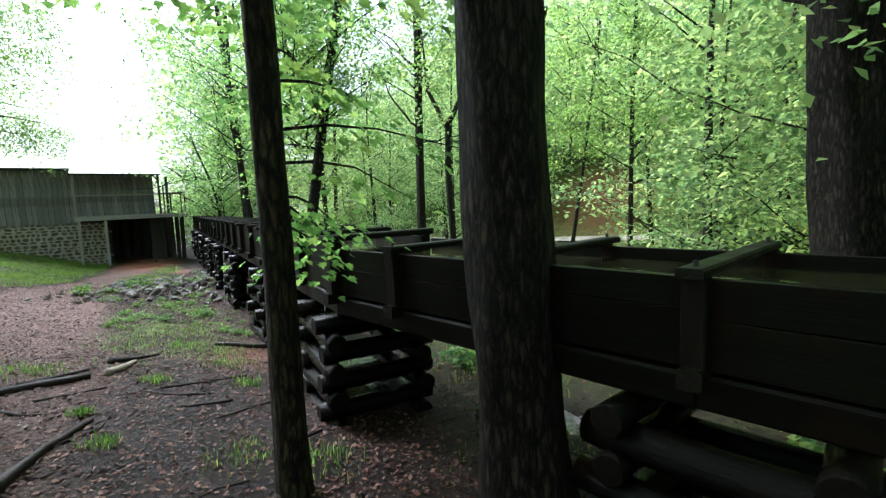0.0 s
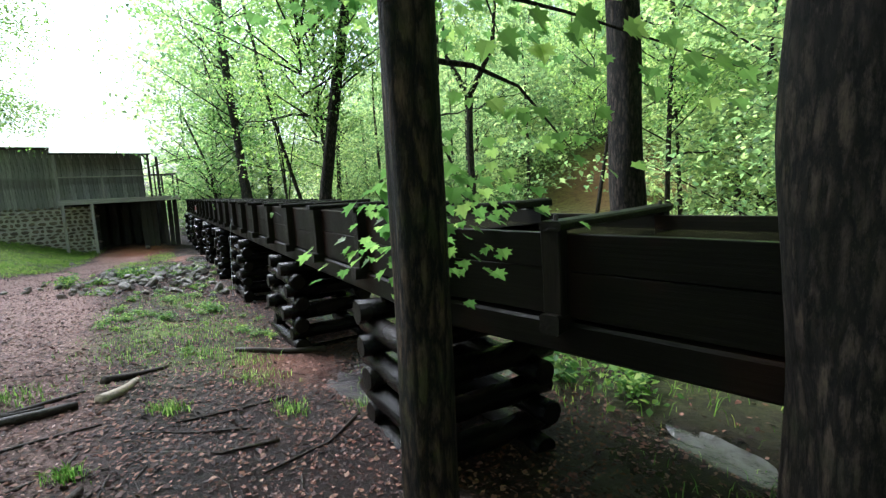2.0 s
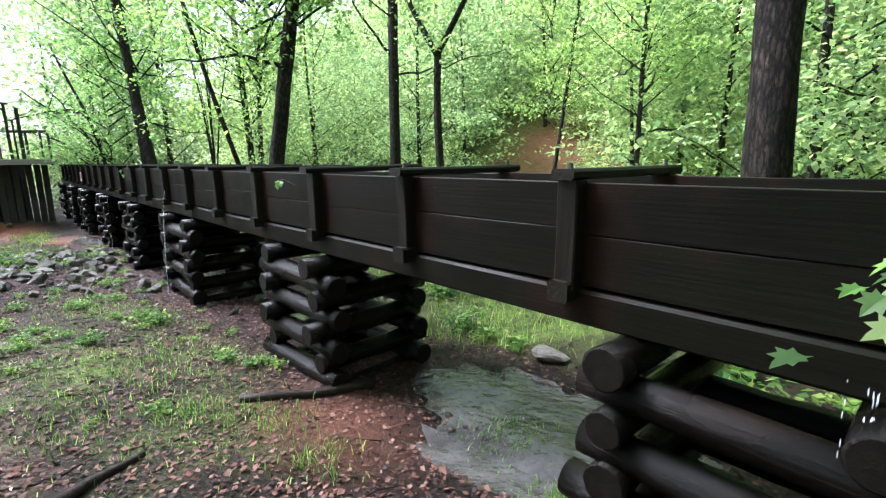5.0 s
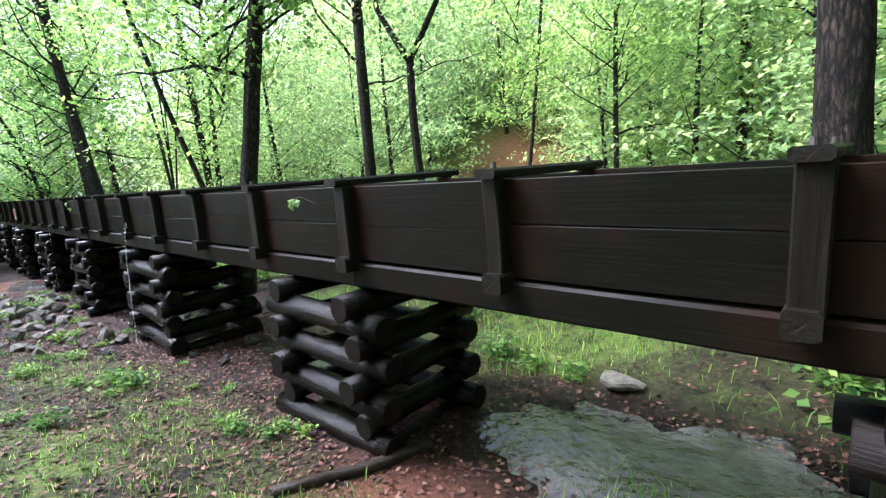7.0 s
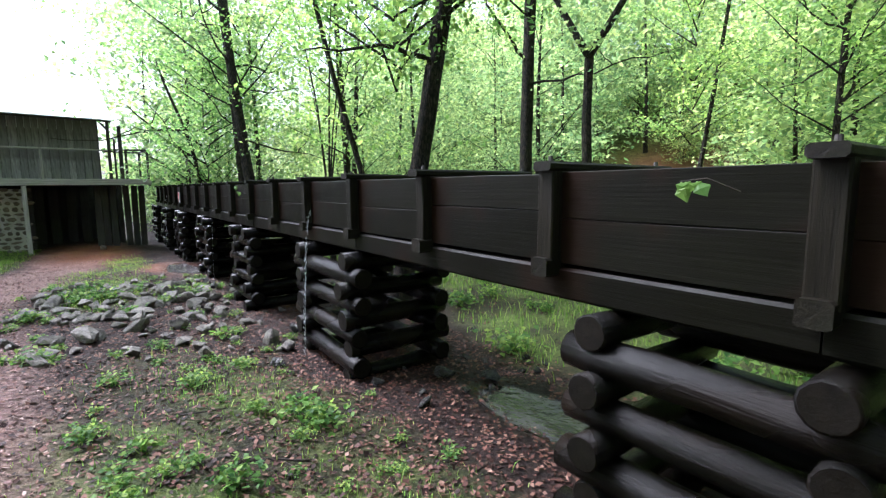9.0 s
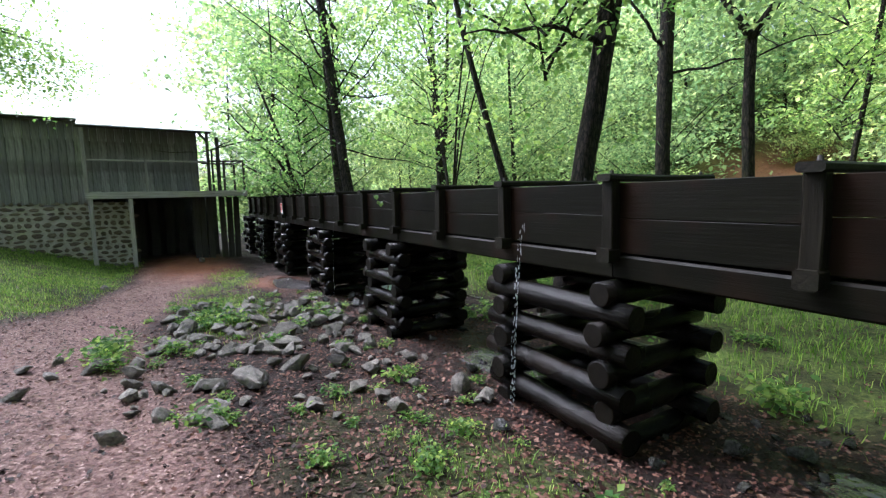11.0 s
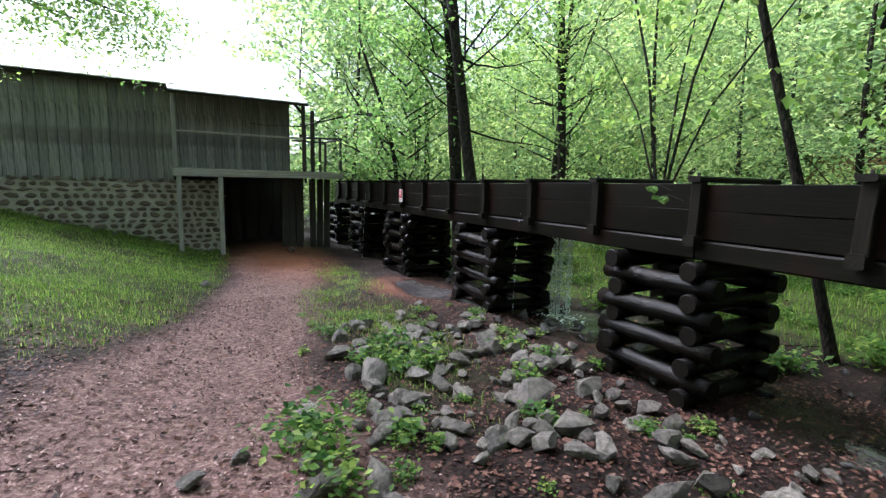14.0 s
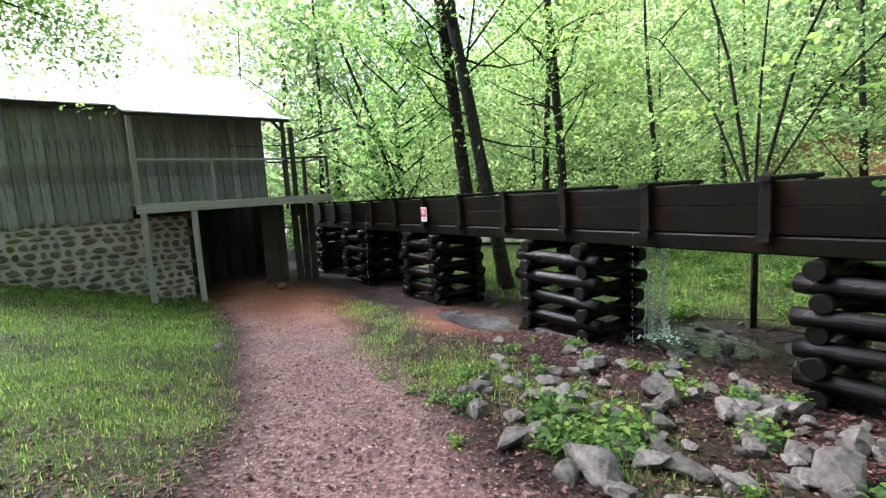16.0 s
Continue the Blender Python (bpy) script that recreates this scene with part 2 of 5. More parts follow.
def water_material(name, tint, rough, ripple, scale):
    m, n, l, p = material(name)
    mottle = noise_tex(n, l, 2.6, 6, 0.65)
    body_tone = ramp(n, [(0.35, tuple(c * 0.3 for c in tint)), (0.7, tint)])
    l.new(mottle.outputs[0], body_tone.inputs[0])
    l.new(body_tone.outputs[0], p.inputs["Base Color"])
    p.inputs["Roughness"].default_value = rough
    p.inputs["IOR"].default_value = 1.33
    p.inputs["Specular IOR Level"].default_value = 0.9
    w = noise_tex(n, l, scale, 3, 0.5)
    bumped(n, l, p, w.outputs[0], ripple, 0.04)
    return m


WATER = water_material("flume_water", (0.035, 0.035, 0.015), 0.03, 0.12, 6.0)
# puddle grey: pale mud with the sky's reflection put into the colour
CREEK = water_material("creek_water", (0.11, 0.1, 0.1), 0.06, 1.0, 9.0)
# far creek: bright sky reflection put into a pale, muddy base colour
MUDDY_SKY = water_material("silty_sky_creek_water", (0.62, 0.57, 0.52), 0.25, 0.6, 3.0)


def fall_material():
    m, n, l, p = material("falling_water")
    p.inputs["Base Color"].default_value = (0.85, 0.9, 0.92, 1)
    p.inputs["Roughness"].default_value = 0.1
    p.inputs["Transmission Weight"].default_value = 0.1
    p.inputs["IOR"].default_value = 1.33
    return m


FALL = fall_material()


def plain(name, color, rough=0.6):
    m, n, l, p = material(name)
    g = noise_tex(n, l, 12.0, 4)
    c = mixed(n, l, color, tuple(x * 0.75 for x in color), g.outputs[0])
    l.new(c, p.inputs["Base Color"])
    p.inputs["Roughness"].default_value = rough
    return m


# ---------- helpers ----------
UV = pose(0, 0, 0, 0, 0, 119.8)          # x along the flume towards the mill, y towards the path
D2 = np.array([-0.497, 0.868])
N2 = np.array([-0.868, -0.497])
rng = np.random.default_rng(7)


def at(u, v, z=0.0):
    return UV @ Vector((u, v, z))


def link_mesh(name, me, parent=None, m=None):
    ob = new(name, me)
    if parent is not None:
        ob.parent = parent
    if m is not None:
        ob.matrix_basis = m
    return ob


def mesh_from(name, verts, faces, *mats):
    me = bpy.data.meshes.new(name)
    me.from_pydata([tuple(v) for v in verts], [], [tuple(f) for f in faces])
    for mt in mats:
        me.materials.append(mt)
    return me


def part(name, bm, mat, parent, label=""):
    me = bpy.data.meshes.new(name)
    bm.to_mesh(me)
    bm.free()
    me.materials.append(mat)
    ob = link_mesh(name, me, parent)
    return tagged(ob, label)


def thing(name, m, label, category, group="", kind=""):
    e = new(name)
    e.empty_display_size = 0.2
    e.matrix_basis = m
    return tagged(e, label, category, group, kind)


def beam_mesh(name, length, w, h, mat, chamfer=0.008, warp=0.004, seed=0, rings=3):
    """A sawn timber along x from 0 to length, centred in y and z, with eased, slightly uneven edges."""
    r = random.Random(seed)
    c = min(chamfer, w * 0.3, h * 0.3)
    prof = [(w / 2 - c, h / 2), (-w / 2 + c, h / 2), (-w / 2, h / 2 - c), (-w / 2, -h / 2 + c),
            (-w / 2 + c, -h / 2), (w / 2 - c, -h / 2), (w / 2, -h / 2 + c), (w / 2, h / 2 - c)]
    vs, fs = [], []
    for i in range(rings):
        dy, dz = r.uniform(-warp, warp), r.uniform(-warp, warp)
        for y, z in prof:
            vs.append((length * i / (rings - 1), y + dy, z + dz))
    for i in range(rings - 1):
        for k in range(8):
            a, b = i * 8 + k, i * 8 + (k + 1) % 8
            fs.append((a, a + 8, b + 8, b))
    fs.append(tuple(range(8)))
    fs.append(tuple(range((rings - 1) * 8 + 7, (rings - 1) * 8 - 1, -1)))
    return mesh_from(name, vs, fs, mat)


def beam(name, p0, p1, w, h, mat, parent, roll=0.0, label="", seed=0, chamfer=0.008):
    """A timber from p0 to p1 in the parent's space; h is its size in the upright direction."""
    p0, p1 = Vector(p0), Vector(p1)
    ax = p1 - p0
    me = beam_mesh(name, ax.length, w, h, mat, chamfer, seed=seed)
    x = ax.normalized()
    up = Vector((0, 0, 1)) if abs(x.z) < 0.9 else Vector((0, 1, 0))
    y = up.cross(x).normalized()
    z = x.cross(y)
    m = Matrix((x, y, z)).transposed().to_4x4()
    m.translation = p0
    return tagged(link_mesh(name, me, parent, m @ pose(0, 0, 0, roll, 0, 0)), label)


def tube(points, radii, sides=12, rough=0.0, seed=0, cap=True, lobes=0.0):
    """Vertices and faces of a tapered tube through points, with uneven sides."""
    vs, fs = [], []
    pts = [Vector(p) for p in points]
    prev = None
    for i, p in enumerate(pts):
        t = (pts[min(i + 1, len(pts) - 1)] - pts[max(i - 1, 0)]).normalized()
        if prev is None:
            ref = Vector((1, 0, 0)) if abs(t.x) < 0.8 else Vector((0, 1, 0))
            a = t.cross(ref).normalized()
        else:
            a = (prev - t * prev.dot(t)).normalized()
        prev = a
        b = t.cross(a)
        for k in range(sides):
            ang = 2 * math.pi * k / sides
            q = Vector((math.cos(ang), math.sin(ang), 0))
            w = 1 + rough * noise.noise(Vector((q.x * 1.5 + seed * 7.1, q.y * 1.5, p.length * 1.3 + seed)))
            w += lobes * math.sin(ang * 5 + seed) 
            vs.append(p + (a * q.x + b * q.y) * radii[i] * w)
    n = len(pts)
    for i in range(n - 1):
        for k in range(sides):
            a, b = i * sides + k, i * sides + (k + 1) % sides
            fs.append((a, b, b + sides, a + sides))
    if cap:
        fs.append(tuple(range(sides - 1, -1, -1)))
        fs.append(tuple(range((n - 1) * sides, n * sides)))
    return vs, fs


def smooth(me):
    me.polygons.foreach_set("use_smooth", [True] * len(me.polygons))
    return me


# ---------- ground ----------
PUDDLES = ((7.4, -2.65, 1.3, 0.8), (7.35, -1.85, 0.6, 0.24), (4.6, -3.6, 0.5, 0.22), (11.2, -2.65, 0.7, 0.38), (19.2, -3.0, 1.1, 0.7), (21.8, -1.5, 0.9, 0.45), (14.6, -2.3, 0.8, 0.5))


def height(u, v):
    u, v = np.asarray(u, float), np.asarray(v, float)
    base = np.interp(u, [-60, -10, 0, 4, 7.5, 12, 16, 20, 24, 28, 35, 80], [3.0, 0.8, 0.36, 0.22, 0.1, -0.05, -0.2, -0.33, -0.42, -0.45, -0.45, -0.4])
    c = np.interp(u, [0, 10, 16, 22, 30], [0.17, 0.18, 0.1, 0.03, 0.0])
    left = 0.7 * c * np.clip(v, 0, 2.5) + np.clip(v - 2.4, 0, 30) * np.interp(u, [0, 14, 22, 30], [0.08, 0.1, 0.22, 0.3])
    right = c * 0.9 * np.clip(v, -1.7, 0) - 0.03 * np.clip(-1.7 - v, 0, 2) - 0.06 * np.exp(-((v + 3.4) / 0.8) ** 2)
    right = right + 0.05 * np.clip(-4.5 - v, 0, 3)
    z = base + np.where(v > 0, left, right)
    toe = np.interp(u, [-30, 10, 16, 22, 30, 40, 70], [-38, -33, -28, -22, -17, -14, -14])
    rise = np.clip(toe - v, 0, 200)
    z = z + 0.42 * np.clip(rise - 1, 0, 60) + 0.04 * np.clip(rise - 60, 0, 400)
    cr = np.clip(1 - np.abs(v - toe - 4.0) / 3.0, 0, 1)
    z = z - 0.25 * np.clip(cr * 2, 0, 1)
    w = 0.03 * np.sin(u * 1.9 + v * 0.8) * np.sin(v * 2.3 - u * 0.5) + 0.018 * np.sin(u * 5.1 - v * 3.7) * np.cos(v * 4.3 + u * 2.2)
    for pu, pv, ru, rv in PUDDLES:
        z = z - 0.07 * np.exp(-(((u - pu) / ru) ** 2 + ((v - pv) / rv) ** 2) ** 2)
    return z + w


def ground_mesh():
    def lines(lo, hi, fine_lo, fine_hi, step):
        inner = np.arange(fine_lo, fine_hi + 1e-6, step)
        down = [fine_lo]
        s = step
        while down[-1] > lo:
            s *= 1.25
            down.append(max(lo, down[-1] - s))
        upl = [fine_hi]
        s = step
        while upl[-1] < hi:
            s *= 1.25
            upl.append(min(hi, upl[-1] + s))
        return np.concatenate([np.array(down[:0:-1]), inner, np.array(upl[1:])])
    us, vs = lines(-600, 700, -2, 30, 0.11), lines(-700, 600, -5, 6, 0.11)
    U, V = np.meshgrid(us, vs, indexing="ij")
    Z = height(U, V)
    xy = U[..., None] * D2 + V[..., None] * N2
    co = np.concatenate([xy, Z[..., None]], -1).reshape(-1, 3)
    nu, nv = len(us), len(vs)
    idx = np.arange(nu * nv).reshape(nu, nv)
    quads = np.stack([idx[:-1, :-1], idx[1:, :-1], idx[1:, 1:], idx[:-1, 1:]], -1).reshape(-1, 4)
    me = bpy.data.meshes.new("ground")
    me.from_pydata(co.tolist(), [], quads.tolist())
    me.materials.append(GROUND)
    smooth(me)
    for name, vals in ground_masks(U, V).items():
        a = me.attributes.new(name, "FLOAT", "POINT")
        a.data.foreach_set("value", vals.reshape(-1).astype(np.float32))
    return me


def path_mid(u):
    return np.interp(u, [-5, 4, 10, 14, 18, 20, 24, 28], [1.6, 1.9, 1.7, 2.3, 2.3, 1.6, 0.95, 0.8])


def path_half(u):
    return np.interp(u, [-5, 4, 10, 14, 18, 20, 24, 28], [1.6, 1.7, 1.3, 1.5, 0.88, 0.78, 0.75, 0.8])


def blob(U, V, u, v, ru, rv):
    return np.clip(1.4 - np.hypot((U - u) / ru, (V - v) / rv) * 1.0, 0, 1)


def patchy(U, V):
    """Uneven growth: 0 bare to 1 lush."""
    w = np.sin(1.9 * U + 1.3 * np.sin(1.1 * V)) + np.sin(2.3 * V - 1.7 * np.sin(0.9 * U + 1)) + 0.7 * np.sin(4.7 * U - 3.9 * V) + 0.5 * np.sin(7.9 * V + 6.1 * U + 2)
    return np.clip(0.5 + 0.34 * w, 0, 1)


def ground_masks(U, V):
    dist = np.abs(V - path_mid(U)) - path_half(U)
    path = np.clip(0.5 - dist / 0.5, 0, 1) * (U < 27) * np.clip((U - 2.5) / 9, 0, 1)
    turf = np.clip((V - path_mid(U) - path_half(U) - 0.05) / 0.5, 0, 1) * np.clip((U - 18.2) / 1.8, 0, 1) * (0.45 + 0.55 * patchy(U, V))
    turf = np.maximum(turf, np.clip((-2.9 - 1.7 * np.exp(-((U - 16.5) / 3.2) ** 2) - V) / 0.8, 0, 1) * np.clip((U - 5) / 3, 0.35, 1) * np.where(V > -5.5, 0.2 + 0.8 * patchy(U * 0.8, V * 0.8), 0.6 + 0.4 * patchy(U, V)))
    for u, v, ru, rv in ((10.8, -0.4, 2.8, 0.95), (19.5, 0.2, 2.6, 0.7), (23.5, -0.4, 1.6, 0.5)):
        turf = np.maximum(turf, 0.85 * blob(U, V, u, v, ru, rv) * (0.2 + 0.8 * patchy(U * 1.7, V * 1.7)))
    clay = np.maximum.reduce([blob(U, V, 26.6, 0.5, 3.2, 1.1), 0.8 * blob(U, V, 21.9, -1.2, 1.0, 0.7), 0.5 * blob(U, V, 8.3, -1.4, 0.7, 0.5), 0.8 * blob(U, V, 23.8, -27.5, 4.3, 5.0)])
    wet = np.maximum.reduce([blob(U, V, 7.6, -2.1, 1.0, 0.9), blob(U, V, 4.3, -3.3, 1.6, 1.0), blob(U, V, 14.8, -2.2, 1.4, 0.7), blob(U, V, 19.0, -2.4, 1.3, 0.8), 0.6 * blob(U, V, 5.5, -0.8, 2.0, 1.0)])
    for pu, pv, ru, rv in PUDDLES:
        wet = np.maximum(wet, np.clip(2.2 - 1.4 * np.hypot((U - pu) / ru, (V - pv) / rv), 0, 1))
    turf = turf * (1 - 0.9 * wet)
    return {"path": path, "turf": turf, "clay": clay, "wet": wet}


ground = tagged(new("ground", ground_mesh()), "damp woodland ground of brown soil and leaf litter, grass and red clay", "ground", kind="structure")


# ---------- flume ----------
TOP = 1.59
BEND_U, BEND_V = 5.5, -1.72
KINK = 14.0                        # degrees by which the near reach swings away from the path
WIDTH = 1.08
MAIN_POSTS = [1.212 * i for i in range(1, 21)]
NEAR_POSTS = [0.9 + 1.1 * i for i in range(9)]


def reach(name, m, posts, end, sign, seed, TOP=1.59, WIDTH=1.08):
    """One straight reach of the flume; x runs from the bend, y=0 is the path side's face."""
    f = thing(name, m, "dark wet wooden water flume raised on log cribs", "flume", "flume reaches")
    r = random.Random(seed)
    stops = [0.0] + posts + [end]
    for side, y in (("near", 0.0), ("far", -WIDTH)):
        out = 1 if side == "near" else -1
        for k in range(0, len(stops) - 1):
            a, b = sign * stops[k], sign * stops[k + 1]
            lo, hi = min(a, b), max(a, b)
            split = 1.36 + r.uniform(-0.03, 0.03)
            for z0, z1, back in ((1.105, split + 0.001, 0.1), (split + 0.004, TOP + r.uniform(-0.012, 0.0), 0.0985)):
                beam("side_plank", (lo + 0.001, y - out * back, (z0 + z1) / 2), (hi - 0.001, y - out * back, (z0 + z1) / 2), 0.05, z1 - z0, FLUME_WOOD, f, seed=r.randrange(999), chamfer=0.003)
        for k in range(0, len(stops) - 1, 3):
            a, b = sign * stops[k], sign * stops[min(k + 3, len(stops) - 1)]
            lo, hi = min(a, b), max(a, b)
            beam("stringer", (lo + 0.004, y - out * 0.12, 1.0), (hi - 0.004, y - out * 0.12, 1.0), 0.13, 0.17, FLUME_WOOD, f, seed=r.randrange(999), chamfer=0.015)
        for s in posts:
            x = sign * s
            lean = r.uniform(-0.012, 0.012)
            beam("side_post", (x, y - out * 0.035, 1.1), (x + lean, y - out * 0.035, TOP + 0.01), 0.1 + r.uniform(-0.012, 0.012), 0.085, FLUME_POST, f, seed=r.randrange(999))
    for k, s in enumerate(posts):
        x = sign * s
        beam("joist", (x, 0.045, 1.085), (x, -WIDTH - 0.045, 1.085), 0.11, 0.1, FLUME_POST, f, seed=r.randrange(999), chamfer=0.012)
        tb = beam("cross_beam", (x, 0.05 + r.uniform(-0.02, 0.02), TOP + 0.032), (x + r.uniform(-0.02, 0.02), -WIDTH - 0.05, TOP + 0.032), 0.12, 0.05, FLUME_POST, f, seed=r.randrange(999), chamfer=0.012)
        for y in (-0.03, -WIDTH + 0.03):
            vs, fs = tube([(x, y, TOP + 0.05), (x, y, TOP + 0.085)], [0.016, 0.012], 8)
            link_mesh("peg", mesh_from("peg", vs, fs, MILL_DARK), tb).matrix_parent_inverse = tb.matrix_basis.inverted()
    for k in range(len(stops) - 1):
        a, b = sign * stops[k], sign * stops[k + 1]
        lo, hi = min(a, b), max(a, b)
        for j in range(3):
            y = -0.15 - (WIDTH - 0.3) * (j + 0.5) / 3
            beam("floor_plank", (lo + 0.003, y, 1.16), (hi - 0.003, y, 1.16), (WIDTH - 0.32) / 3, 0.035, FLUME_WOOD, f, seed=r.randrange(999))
    lo, hi = (0.0, end) if sign > 0 else (-end, 0.0)
    nx = int((hi - lo) / 0.15)
    vs = [(lo + (hi - lo) * i / nx, y, TOP - 0.1) for i in range(nx + 1) for y in (-0.128, -WIDTH + 0.128)]
    fs = [(2 * i, 2 * i + 1, 2 * i + 3, 2 * i + 2) for i in range(nx)]
    me = mesh_from("flume_water", vs, fs, WATER)
    tagged(link_mesh("flume_water", me, None, m), "still green-brown water standing in the flume", "water", kind="structure")
    return f


MAIN = UV @ Matrix.Translation((BEND_U, BEND_V, 0))
NEAR = MAIN @ pose(0, 0, 0, 0, 0, KINK)
flume_main = reach("flume", MAIN, MAIN_POSTS, 25.0, 1, 3)
flume_near = reach("flume", NEAR, NEAR_POSTS, 11.0, -1, 4, 1.54, 1.4)
kb = thing("bend_post", MAIN @ pose(0, 0, 0, 0, 0, KINK / 2), "dark wet timber frame at the bend of the flume", "post")
for y in (-0.03, -WIDTH + 0.03):
    beam("side_post", (0, y, 1.05), (0, y, TOP + 0.01), 0.13, 0.1, FLUME_POST, kb)
beam("cross_beam", (0, 0.08, TOP + 0.04), (0, -WIDTH - 0.06, TOP + 0.04), 0.13, 0.06, FLUME_POST, kb, chamfer=0.012)
beam("joist", (0, 0.06, 1.08), (0, -WIDTH - 0.05, 1.08), 0.13, 0.1, FLUME_POST, kb)


# ---------- log cribs ----------
def log_mesh(length, r0, seed, name="log"):
    rnd = random.Random(seed)
    n = 7
    pts = [(-length / 2 + length * i / (n - 1), rnd.uniform(-0.006, 0.006), rnd.uniform(-0.006, 0.006)) for i in range(n)]
    rad = [r0 * (1 + rnd.uniform(-0.04, 0.04)) for _ in range(n)]
    pts = [(-length / 2 - 0.004, *pts[0][1:])] + pts + [(length / 2 + 0.004, *pts[-1][1:])]
    rad = [rad[0] * 0.9] + rad + [rad[-1] * 0.9]
    vs, fs = tube(pts, rad, 14, 0.06, seed)
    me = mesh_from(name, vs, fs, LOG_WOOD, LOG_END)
    smooth(me)
    for i in (len(fs) - 2, len(fs) - 1):
        me.polygons[i].material_index = 1
        me.polygons[i].use_smooth = False
    return me


LOGS_LONG = [log_mesh(1.28, 0.088 + 0.004 * (i % 3), 20 + i) for i in range(5)]
LOGS_CROSS = [log_mesh(1.16, 0.088 + 0.004 * (i % 3), 40 + i) for i in range(5)]


def crib(m, ground_z, along, seed, top=0.915):
    """A pen of notched round logs, laid crosswise course on course from the ground to the stringers."""
    c = thing("log_crib", m, "stacked wet round-log crib pier holding up the flume", "crib pier", "cribs under the flume")
    r = random.Random(seed)
    z = top - 0.088
    k = 0
    while z > ground_z - 0.1:
        if k % 2 == 0:      # logs across the flume, their ends towards the path
            for x in (-along / 2 + 0.1, along / 2 - 0.1):
                me = LOGS_CROSS[r.randrange(5)]
                link_mesh("log", me, c, pose(x + r.uniform(-0.02, 0.02), -0.46 + r.uniform(-0.05, 0.05), z, r.uniform(0, 360), 0, 90 + r.uniform(-2.0, 2.0)))
        else:
            for y in (0.0, -0.88):
                me = LOGS_LONG[r.randrange(5)]
                mm = pose(r.uniform(-0.05, 0.05), y + r.uniform(-0.02, 0.02), z, r.uniform(0, 360), r.uniform(-1.0, 1.0), r.uniform(-2.0, 2.0))
                link_mesh("log", me, c, mm @ Matrix.Diagonal((along / 1.08, 1, 1, 1)))
        z -= 0.141
        k += 1
    return c


for i, (u0, u1) in enumerate(((5.45, 6.5), (8.93, 10.06), (12.64, 13.95), (16.2, 17.27), (19.6, 20.84), (23.15, 24.45), (26.5, 27.8), (29.6, 30.8))):
    um = (u0 + u1) / 2
    crib(MAIN @ Matrix.Translation((um - BEND_U, 0, 0)), float(height(um, -1.8)), u1 - u0, 100 + i)
for i, s in enumerate((3.2, 6.9)):
    q = NEAR @ Matrix.Translation((-s, 0, 0))
    lo = UV.inverted() @ q.translation
    crib(q, float(height(lo.x, lo.y)), 1.08, 120 + i)


# ---------- mill ----------
MILL = Matrix(((0.797, -0.565, 0, -16.14), (0.546, 0.825, 0, 22.39), (0, 0, 1, 0.04), (0, 0, 0, 1)))   # x along the front, y inwards


